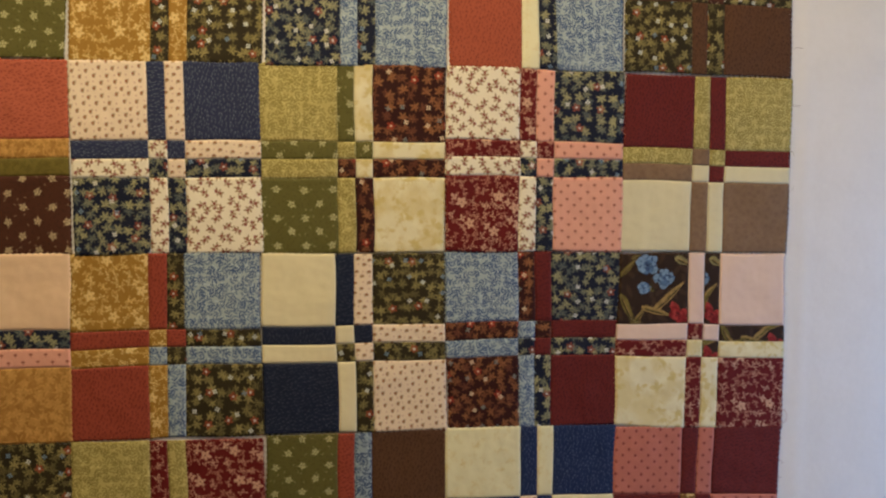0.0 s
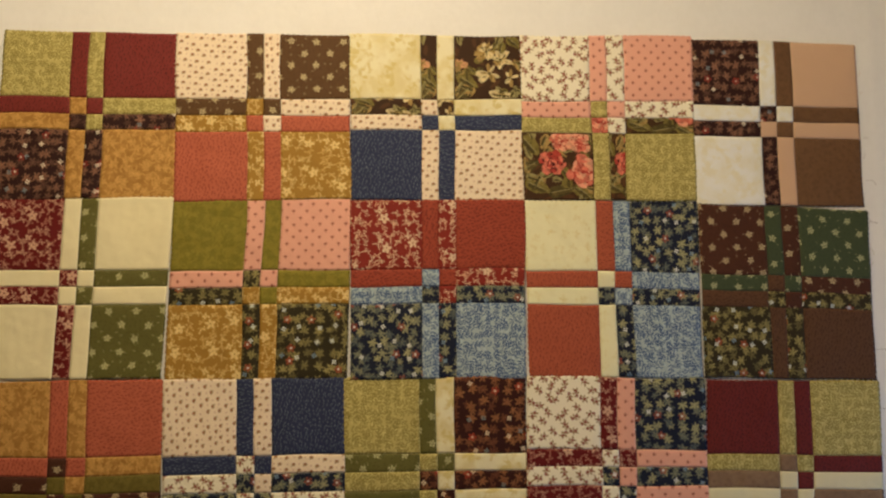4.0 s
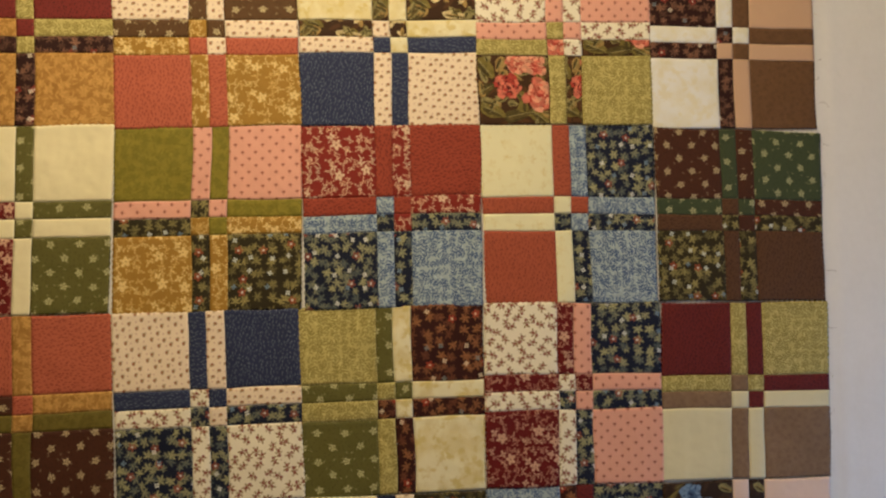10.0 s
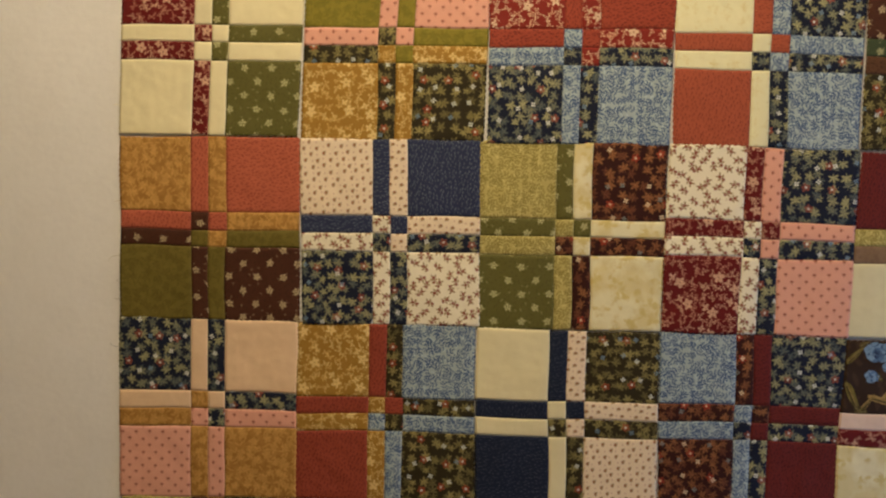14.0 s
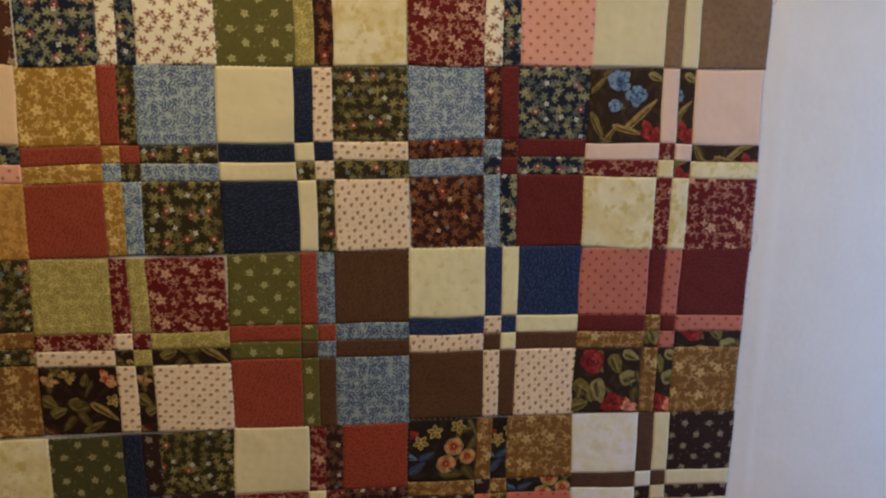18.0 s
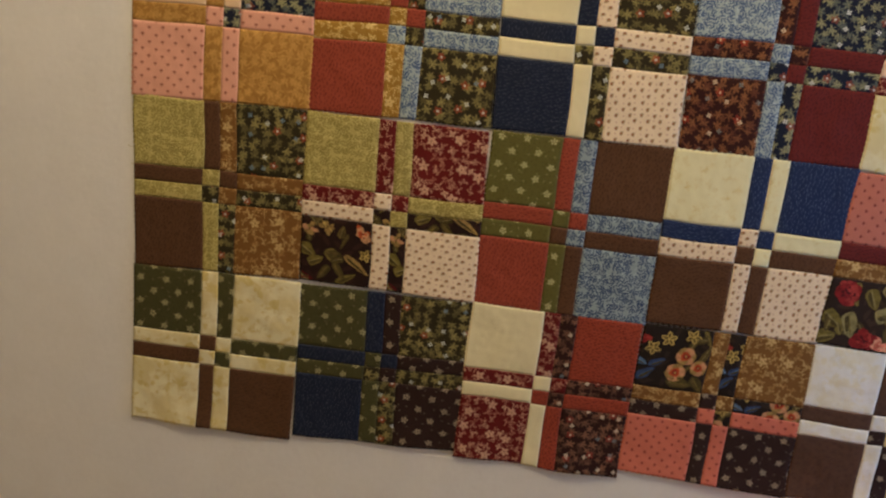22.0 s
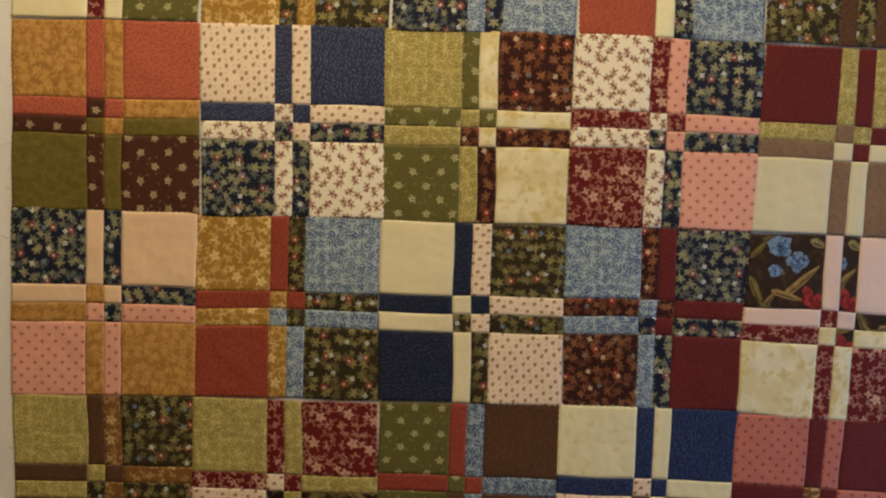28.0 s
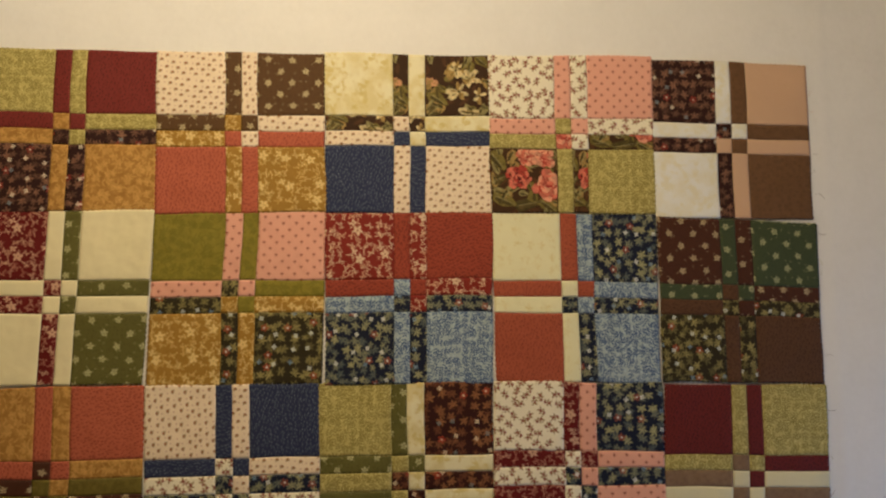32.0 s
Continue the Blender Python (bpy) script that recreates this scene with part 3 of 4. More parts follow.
def rose(cx, cy, r, inks, seed):
    """A full rose: loose pale outer petals, deeper ones within, dark folds between them and a dark heart."""
    pick, out = random.Random(seed), []
    for far, size, count, pale in ((0.66, 0.62, 11, 0.75), (0.44, 0.50, 8, 0.45), (0.20, 0.40, 5, 0.55)):
        for i in range(count):
            a = (i + pick.uniform(-0.25, 0.25)) * 6.283 / count
            d, big = r * far * pick.uniform(0.75, 1.25), r * size * pick.uniform(0.7, 1.3)
            x, y = cx + d * math.cos(a), cy + d * math.sin(a)
            out.append((leaf_shape(x - 0.16 * big * math.cos(a), y - 0.16 * big * math.sin(a), big, 0.95, a + 1.571, 0.1, 0.16), inks[2]))
            out.append((leaf_shape(x, y, big * 0.95, pick.uniform(0.55, 0.8), a + 1.571 + pick.uniform(-0.4, 0.4), 0.15, 0.16), inks[0] if pick.random() < pale else inks[1]))
    out.append((leaf_shape(cx, cy, r * 0.20, 0.8, seed, 0.1, 0.1), inks[2]))
    return [("printed_flower", out)]


def poppy(cx, cy, r, start=0.0):
    """A cream flower with an orange throat and a red heart."""
    out = [(leaf_shape(cx + r * 0.5 * math.cos(start + i * 1.047), cy + r * 0.5 * math.sin(start + i * 1.047), r * 1.05, 1.0, start + i * 1.047, -0.25), "peach" if i % 2 else "tan") for i in range(6)]
    return [("printed_flower", out + [(leaf_shape(cx, cy, r * 1.05, 0.95, start), "orange"), (leaf_shape(cx, cy, r * 0.62, 0.9, start), "red"), (leaf_shape(cx, cy, r * 0.22, 1.0, start), "gold")])]


def star(cx, cy, r, start=0.0):
    """An outlined five-pointed blossom."""
    out = []
    for size, wide, ink in ((1.0, 0.62, "gold"), (0.66, 0.40, "stem")):
        out += [(leaf_shape(cx + r * 0.5 * math.cos(start + i * 1.257), cy + r * 0.5 * math.sin(start + i * 1.257), r * size, wide, start + i * 1.257, 0.2), ink) for i in range(5)]
    return [("printed_flower", out + [(leaf_shape(cx, cy, r * 0.30, 1.0, start), "gold")])]


def foliage(seed, count, inks):
    """Small leaves filling the print's ground between its flowers."""
    pick, out = random.Random(seed), []
    for i in range(count):
        out += leaf(pick.uniform(0.02, 0.98), pick.uniform(0.02, 0.98), pick.uniform(0.14, 0.27), pick.uniform(0.35, 0.6), pick.uniform(0, 6.28), inks[i % len(inks)], "leaf_pale")
    return out


ROSE, REDROSE, BLUEROSE = ("pink_pale", "pink", "pink_dark"), ("red", "red_pale", "red_dark"), ("blue_pale", "blue", "blue_dark")
PRINT = {  # large prints, laid out over a square of side 1
    "garden_lily": foliage(3, 20, ("leaf", "leaf_pale", "tan")) + leaf(0.20, 0.72, 0.34, 0.55, 0.6) + leaf(0.12, 0.92, 0.30, 0.6, 2.3, "leaf_dark") + leaf(0.40, 0.62, 0.26, 0.5, 1.2, "leaf_dark")
    + leaf(0.70, 0.93, 0.40, 0.30, 0.1, "cream", "tan") + leaf(0.90, 0.10, 0.30, 0.5, 0.7, "leaf") + bloom(0.06, 0.45, 0.13, 5, ("peach", "tan"), 2)
    + bloom(0.48, 0.24, 0.19, 6, ("cream", "tan", "leaf_dark"), 2, 0.55) + bloom(0.70, 0.38, 0.17, 5, ("cream", "tan", "leaf_dark"), 2, 0.55, 0.4)
    + bloom(0.52, 0.60, 0.20, 6, ("cream", "tan", "leaf_dark"), 1, 0.5, 0.2) + bloom(0.84, 0.66, 0.14, 5, ("cream", "tan", "leaf_dark"), 1, 0.5),
    "garden_rose": foliage(5, 26, ("leaf", "leaf_pale", "tan", "leaf_pale")) + leaf(0.12, 0.20, 0.36, 0.6, 0.9) + leaf(0.10, 0.50, 0.32, 0.55, -0.5, "leaf_dark") + leaf(0.20, 0.80, 0.40, 0.5, 0.4)
    + leaf(0.55, 0.86, 0.42, 0.42, -0.2, "leaf_dark") + leaf(0.88, 0.90, 0.36, 0.5, 0.7) + leaf(0.92, 0.22, 0.26, 0.5, 1.6, "leaf_dark") + leaf(0.62, 0.62, 0.24, 0.5, 1.0)
    + leaf(0.32, 0.14, 0.24, 0.6, 2.0, "tan") + rose(0.56, 0.13, 0.20, ROSE, 1) + rose(0.80, 0.15, 0.19, ROSE, 4) + rose(0.42, 0.46, 0.20, ("pink", "pink_dark", "red_dark"), 2) + rose(0.86, 0.58, 0.26, ROSE, 3),
    "garden_blue": foliage(8, 6, ("leaf_dark", "stem")) + leaf(0.72, 0.62, 0.62, 0.16, -0.75, "tan", "leaf") + leaf(0.55, 0.82, 0.46, 0.18, 0.3, "tan", "leaf") + leaf(0.14, 0.78, 0.48, 0.20, 1.1, "leaf", "tan")
    + leaf(0.30, 0.90, 0.44, 0.16, -1.0, "tan", "leaf") + leaf(0.12, 0.20, 0.34, 0.22, -0.8, "leaf", "tan") + leaf(0.92, 0.12, 0.26, 0.4, 0.4, "leaf_pale", "tan")
    + rose(0.40, 0.16, 0.18, BLUEROSE, 4) + rose(0.65, 0.36, 0.15, BLUEROSE, 5) + rose(0.37, 0.48, 0.10, BLUEROSE, 6)
    + bloom(0.86, 0.86, 0.15, 6, REDROSE),
    "garden_dark": foliage(11, 7, ("leaf_dark", "stem")) + leaf(0.80, 0.68, 0.44, 0.24, 0.65, "tan", "leaf_dark") + leaf(0.10, 0.52, 0.26, 0.7, 0.6, "leaf", "leaf_pale") + leaf(0.22, 0.66, 0.24, 0.6, -0.4, "leaf", "leaf_pale")
    + leaf(0.46, 0.58, 0.26, 0.6, 0.9, "leaf", "leaf_dark") + leaf(0.56, 0.80, 0.34, 0.3, 1.0, "leaf_dark", "leaf") + leaf(0.66, 0.90, 0.32, 0.3, -0.5, "leaf", "leaf_dark") + leaf(0.34, 0.84, 0.28, 0.4, 2.2, "leaf_dark", "leaf")
    + bloom(0.12, 0.20, 0.12, 5, ("tan", "peach", "leaf_dark"), 2, 0.6) + bloom(0.38, 0.14, 0.13, 5, ("tan", "gold", "leaf_dark"), 2, 0.5, 0.5) + bloom(0.88, 0.18, 0.12, 6, ("peach", "orange", "red_dark"))
    + star(0.92, 0.52, 0.10) + leaf(0.62, 0.34, 0.28, 0.22, 2.0, "leaf_dark", "leaf") + leaf(0.06, 0.95, 0.26, 0.6, 0.1, "red_dark", "red"),
    "garden_red": foliage(14, 9, ("leaf_dark", "leaf")) + leaf(0.62, 0.24, 0.32, 0.6, 1.1, "leaf") + leaf(0.84, 0.44, 0.30, 0.7, -0.3, "leaf_pale", "leaf") + leaf(0.40, 0.66, 0.40, 0.5, 1.3, "leaf_pale", "leaf")
    + leaf(0.16, 0.62, 0.36, 0.6, 0.6, "leaf", "leaf_pale") + leaf(0.10, 0.88, 0.34, 0.6, -0.3, "leaf", "leaf_pale") + leaf(0.84, 0.12, 0.28, 0.5, 0.4, "leaf_pale", "leaf")
    + leaf(0.92, 0.72, 0.26, 0.5, 1.7, "leaf_dark", "leaf") + rose(0.26, 0.20, 0.22, REDROSE, 7) + rose(0.64, 0.86, 0.20, REDROSE, 8)
    + bloom(0.86, 0.90, 0.13, 6, ROSE),
    "garden_poppy": foliage(17, 5, ("leaf_dark", "stem")) + leaf(0.66, 0.88, 0.36, 0.45, 0.1, "leaf_dark", "leaf") + leaf(0.90, 0.88, 0.30, 0.5, 0.9, "leaf_dark", "leaf") + leaf(0.94, 0.16, 0.34, 0.2, 1.2, "leaf", "tan")
    + leaf(0.28, 0.58, 0.26, 0.4, -0.5, "blue_dark", "blue") + leaf(0.14, 0.78, 0.32, 0.4, -0.7, "blue_dark", "blue") + leaf(0.05, 0.60, 0.2, 0.5, 0.4, "blue", "blue_pale")
    + star(0.18, 0.36, 0.12, 0.3) + star(0.38, 0.20, 0.12, 0.9) + star(0.72, 0.13, 0.12, 0.1) + bloom(0.05, 0.22, 0.09, 5, REDROSE, 2)
    + poppy(0.66, 0.45, 0.14) + poppy(0.87, 0.62, 0.12, 0.4) + poppy(0.56, 0.72, 0.14, 0.8),
}


def rough_paint(name, base, rough=0.7, grain=60.0, depth=0.0006):
    n = Nodes(name)
    co = n.t.nodes.new("ShaderNodeTexCoord").outputs["Object"]
    big = n.noise(co, 1.6, 3.0)
    fine = n.noise(co, grain, 4.0)
    col = n.mix(n.math("MULTIPLY", big, 0.16), base, tuple(v * 0.8 for v in base))
    col = n.mix(n.math("MULTIPLY", fine, 0.10), col, tuple(v * 0.75 for v in base))
    n.put(n.out.inputs["Base Color"], col)
    n.put(n.out.inputs["Roughness"], rough)
    n.put(n.out.inputs["Specular IOR Level"], 0.25)
    n.put(n.out.inputs["Normal"], n.node("Bump", Strength=0.5, Distance=1.0, Height=n.math("MULTIPLY", fine, depth)).outputs[0])
    return n.mat


def flannel_material():
    """White brushed flannel: fine felted nap, faint vertical fold marks and uneven whiteness."""
    n = Nodes("white_flannel")
    co = n.t.nodes.new("ShaderNodeTexCoord").outputs["Object"]
    nap = n.noise(co, 900.0, 2.0)
    felt = n.noise(co, 120.0, 4.0)
    cloud = n.noise(co, 7.0, 4.0)
    weave = n.noise(n.vec("MULTIPLY", co, (500.0, 1.0, 90.0)), 1.0, 2.0)
    col = n.mix(n.math("MULTIPLY", cloud, 0.44), (0.93, 0.90, 0.86), (0.72, 0.70, 0.66))
    col = n.mix(n.math("MULTIPLY", felt, 0.24), col, (0.66, 0.64, 0.60))
    blotch = n.step(n.noise(co, 26.0, 3.0), 0.40, 0.62)
    col = n.mix(n.math("MULTIPLY", blotch, 0.16), col, (0.95, 0.93, 0.90))
    col = n.mix(n.math("MULTIPLY", weave, 0.12), col, (0.60, 0.58, 0.55))
    n.put(n.out.inputs["Base Color"], col)
    n.put(n.out.inputs["Roughness"], 0.97)
    n.put(n.out.inputs["Specular IOR Level"], 0.05)
    h = n.math("ADD", n.math("MULTIPLY", nap, 0.0003), n.math("ADD", n.math("MULTIPLY", felt, 0.0008), n.math("MULTIPLY", cloud, 0.006)))
    n.put(n.out.inputs["Normal"], n.node("Bump", Strength=0.5, Distance=1.0, Height=h).outputs[0])
    return n.mat


FLANNEL = flannel_material()
WALL_PAINT = rough_paint("wall_paint", (0.80, 0.75, 0.66), 0.75)
CEIL_PAINT = rough_paint("ceiling_paint", (0.84, 0.83, 0.80), 0.85)
FLOOR_MAT = rough_paint("floor_carpet", (0.42, 0.32, 0.23), 0.95, 240.0, 0.003)
TRIM_PAINT = rough_paint("trim_paint", (0.78, 0.77, 0.74), 0.45)
ORANGE = rough_paint("orange_cover", (0.80, 0.20, 0.05), 0.55, 300.0, 0.0004)
ORANGE_SEAM = rough_paint("orange_seam", (0.36, 0.11, 0.04), 0.7, 300.0, 0.0004)
BRASS = rough_paint("brushed_metal", (0.45, 0.36, 0.22), 0.35)


def glass_material():
    n = Nodes("window_glass")
    n.put(n.out.inputs["Transmission Weight"], 1.0)
    n.put(n.out.inputs["Roughness"], 0.0)
    n.put(n.out.inputs["IOR"], 1.45)
    return n.mat


GLASS = glass_material()

# ---- building helpers ----


def box_bm(bm, x0, x1, y0, y1, z0, z1):
    v = [bm.verts.new((x, y, z)) for x in (x0, x1) for y in (y0, y1) for z in (z0, z1)]
    for f in ((0, 1, 3, 2), (4, 6, 7, 5), (0, 4, 5, 1), (2, 3, 7, 6), (0, 2, 6, 4), (1, 5, 7, 3)):
        bm.faces.new([v[i] for i in f])
    return bm


def link(name, bm, material, parent=None, label="", smooth=False):
    bmesh.ops.recalc_face_normals(bm, faces=bm.faces)
    me = bpy.data.meshes.new(name)
    bm.to_mesh(me)
    bm.free()
    me.materials.append(material)
    if smooth:
        me.shade_smooth()
    ob = new(name, me)
    if parent:
        ob.parent = parent
    if label:
        tagged(ob, label)
    return ob


def part(name, bm, material, parent, label="", smooth=False):
    return link(name, bm, material, parent, label, smooth)


def slab(name, boxes, material, kind="structure", label="", category=""):
    bm = bmesh.new()
    for b in boxes:
        box_bm(bm, *b)
    return tagged(link(name, bm, material), label, category, "", kind)


# ---- room ----
slab("wall_north", [(X0 - 0.12, X1 + 0.12, 0.012, 0.132, 0, CEIL)], WALL_PAINT, label="plain painted wall behind the white flannel", category="wall")
slab("wall_south", [(X0 - 0.12, X1 + 0.12, Y0 - 0.12, Y0, 0, CEIL)], WALL_PAINT, label="plain painted wall", category="wall")
slab("wall_west", [(X0 - 0.12, X0, Y0, 0.012, 0, CEIL)], WALL_PAINT, label="plain painted wall", category="wall")
slab("wall_east", [(X1, X1 + 0.12, Y0, WIN_Y0, 0, CEIL), (X1, X1 + 0.12, WIN_Y1, 0.012, 0, CEIL),
                   (X1, X1 + 0.12, WIN_Y0, WIN_Y1, 0, WIN_Z0), (X1, X1 + 0.12, WIN_Y0, WIN_Y1, WIN_Z1, CEIL)], WALL_PAINT,
     label="plain painted wall with a window opening", category="wall")
slab("floor", [(X0 - 0.12, X1 + 0.12, Y0 - 0.12, 0.132, -0.1, 0)], FLOOR_MAT, label="brown carpeted floor", category="floor")
slab("ceiling", [(X0 - 0.12, X1 + 0.12, Y0 - 0.12, 0.132, CEIL, CEIL + 0.1)], CEIL_PAINT, label="plain white ceiling", category="ceiling")

# window with its frame and pane
window = tagged(new("window_1"), "white-framed window with a single pane", "window", "", "structure")
window.location = (X1 + 0.06, (WIN_Y0 + WIN_Y1) / 2, WIN_Z0)
hw, hh = (WIN_Y1 - WIN_Y0) / 2, WIN_Z1 - WIN_Z0
bm = bmesh.new()
for y0, y1, z0, z1 in ((-hw, -hw + 0.05, 0, hh), (hw - 0.05, hw, 0, hh), (-hw + 0.05, hw - 0.05, 0, 0.05), (-hw + 0.05, hw - 0.05, hh - 0.05, hh)):
    box_bm(bm, 0.0, 0.05, y0, y1, z0, z1)
part("window_frame", bm, TRIM_PAINT, window)
bm = bmesh.new()
box_bm(bm, 0.02, 0.026, -hw + 0.05, hw - 0.05, 0.05, hh - 0.05)
pane = part("pane", bm, GLASS, window)
pane.visible_shadow = False

# ceiling lamp: rose and rod
fitting = tagged(new("ceiling_lamp"), "small ceiling lamp fitting with a brass rose and rod", "lamp")
fitting.location = (LAMP_AT[0], LAMP_AT[1], CEIL)
bm = bmesh.new()
bmesh.ops.create_cone(bm, cap_ends=True, segments=32, radius1=0.06, radius2=0.045, depth=0.03, matrix=Matrix.Translation((0, 0, -0.015)))
part("ceiling_rose", bm, BRASS, fitting)
bm = bmesh.new()
bmesh.ops.create_cone(bm, cap_ends=True, segments=16, radius1=0.008, radius2=0.008, depth=0.08, matrix=Matrix.Translation((0, 0, -0.07)))
part("rod", bm, BRASS, fitting)

# ---- design wall ----
XR = 1.60
bm = bmesh.new()
NX, NZ = 660, 60
grid = [[bm.verts.new((X0 + (XR - X0) * i / NX, 0.0, 0.05 + (CEIL - 0.07) * k / NZ)) for i in range(NX + 1)] for k in range(NZ + 1)]
for row in grid:
    for v in row:
        v.co.y = 0.0016 - 0.0009 * noise.noise((v.co.x * 3, 0, v.co.z * 1.3)) - 0.0004 * noise.noise((v.co.x * 15, 4, v.co.z * 9))
        fold = v.co.x - 1.095 + 0.005 * math.sin(v.co.z * 3.3)  # an old fold mark beside the blocks
        v.co.y -= 0.0010 * max(0.0, 1 - abs(fold) / 0.011)
for k in range(NZ):
    for i in range(NX):
        bm.faces.new((grid[k][i], grid[k][i + 1], grid[k + 1][i + 1], grid[k + 1][i]))
cloth = link("flannel_sheet", bm, FLANNEL, smooth=True)
cloth.modifiers.new("thickness", "SOLIDIFY").thickness = 0.003
tagged(cloth, "white flannel sheet stretched over the wall", "design wall", "", "structure")

# ---- quilt blocks ----
ROLE = {  # which of the block's four fabrics lies in each of its 16 places, row by row
    "S": ((0, 1, 0, 1), (1, 3, 1, 0), (3, 2, 0, 2), (2, 3, 2, 3)),
    "B": ((0, 2, 3, 1), (2, 0, 2, 3), (0, 1, 3, 1), (2, 0, 1, 3)),
}
rnd = random.Random(7)


def window_of(du, dv, low):
    """The piece of the print's repeat that a patch shows: a corner square shows all of it, a strip a slice."""
    wx, wz = (1.0 if du > 0.2 else 0.26), (1.0 if dv > 0.2 else 0.26)
    pick = random.Random(round(du * 1e6) + round(dv * 1e6))
    x, z = pick.uniform(0, 1 - wx), pick.uniform(0, 1 - wz)
    if low and wz < 1:
        z = 0.56 + 0.18 * z
    if low and wx < 1:
        x = 0.72
    return x, z, x + wx, z + wz


def printed(kind, shapes, surface, window, cloth):
    """One flower or leaf of a large print, lying on its patch; None where the patch does not show it."""
    verts, faces, uvs, slots, mats = [], [], [], [], []
    mx, mz, ox, oy = cloth
    for depth, (pts, ink) in enumerate(shapes):
        q = [((p[0] - window[0]) / (window[2] - window[0]), (p[1] - window[1]) / (window[3] - window[1])) for p in pts]
        q = [(min(0.985, max(0.015, a)), min(0.985, max(0.015, b))) for a, b in q]
        if max(a for a, b in q) - min(a for a, b in q) < 0.02 or max(b for a, b in q) - min(b for a, b in q) < 0.02:
            continue
        if INK[ink] not in mats:
            mats.append(INK[ink])
        ma, mb = sum(a for a, b in q) / len(q), sum(b for a, b in q) / len(q)
        base, c = len(verts), len(q)
        for a, b in [(ma, mb)] + [(ma + (a - ma) * 0.5, mb + (b - mb) * 0.5) for a, b in q] + q:
            x, y, z = surface(a, b)
            verts.append((x, -y - 0.00020 - 0.00001 * depth, z))
            uvs.append((a * mx + ox, b * mz + oy))
        ring = [(base, base + 1 + j, base + 1 + (j + 1) % c) for j in range(c)]
        ring += [(base + 1 + j, base + 1 + c + j, base + 1 + c + (j + 1) % c, base + 1 + (j + 1) % c) for j in range(c)]
        faces += ring
        slots += [mats.index(INK[ink])] * len(ring)
    if not faces:
        return None
    me = bpy.data.meshes.new(kind)
    me.from_pydata(verts, [], faces)
    me.polygons.foreach_set("material_index", slots)
    layer = me.uv_layers.new(name="cloth")
    idx = np.zeros(len(me.loops), dtype=np.int32)
    me.loops.foreach_get("vertex_index", idx)
    layer.data.foreach_set("uv", np.array(uvs, dtype=np.float32)[idx].ravel())
    for m in mats:
        me.materials.append(m)
    return me


def patch_mesh(name, place, s, t, raw, material, lift, origin, motif=None, low=False):
    """A patch of cloth between the seams s and t of its block: soft surface, sunk at its seams, raw edges pinked."""
    du, dv = s[1] - s[0], t[1] - t[0]
    nu, nv = (26 if du > 0.2 else 7), (26 if dv > 0.2 else 7)
    verts, uvs = [], []
    turned, ox, oy = rnd.random() < 0.5, rnd.uniform(0, 3), rnd.uniform(0, 3)
    mx, mz = du * 0.214, dv * 0.214

    def surface(a, b):
        x, z = place(s[0] + du * a, t[0] + dv * b)
        edge = min(a * mx, (1 - a) * mx, b * mz, (1 - b) * mz)
        puff = min(1.0, edge / 0.007)
        return x, 0.0008 + 0.00022 * (puff * (2 - puff)) + 0.0008 * noise.noise(((x + origin[0]) * 20 + z * 9, 3.7, (z + origin[1]) * 26)) + lift(s[0] + du * a, t[0] + dv * b), z

    for k in range(nv + 1):
        for i in range(nu + 1):
            a, b = i / nu, k / nv
            x, y, z = surface(a, b)
            tooth = 0.0005 if (i + k) % 2 else -0.0006
            if raw[0] and i == 0 or raw[1] and i == nu:
                x += tooth * (1 if nv > 10 else 0.4)
            if raw[2] and k == 0 or raw[3] and k == nv:
                z += tooth * (1 if nu > 10 else 0.4)
            verts.append((x, -y, z))
            p = (a * mx + ox, b * mz + oy)
            uvs.append((p[1], p[0]) if turned else p)
    w = nu + 1
    faces = [(k * w + i, (k + 1) * w + i, (k + 1) * w + i + 1, k * w + i + 1) for k in range(nv) for i in range(nu)]
    rim = [i for i in range(nu)] + [k * w + nu for k in range(nv)] + [nv * w + i for i in range(nu, 0, -1)] + [k * w for k in range(nv, 0, -1)]
    first = len(verts)
    for q in rim:
        x, y, z = verts[q]
        verts.append((x, min(-0.0001, y + 0.0012), z))
        uvs.append(uvs[q])
    m = len(rim)
    faces += [(rim[j], rim[(j + 1) % m], first + (j + 1) % m, first + j) for j in range(m)]
    me = bpy.data.meshes.new(name)
    me.from_pydata(verts, [], faces)
    layer = me.uv_layers.new(name="cloth")
    idx = np.zeros(len(me.loops), dtype=np.int32)
    me.loops.foreach_get("vertex_index", idx)
    layer.data.foreach_set("uv", np.array(uvs, dtype=np.float32)[idx].ravel())
    me.materials.append(material)
    me.shade_smooth()
    return me, [printed(kind, shapes, surface, window_of(du, dv, low), (mx, mz, ox, oy)) for kind, shapes in motif or ()]


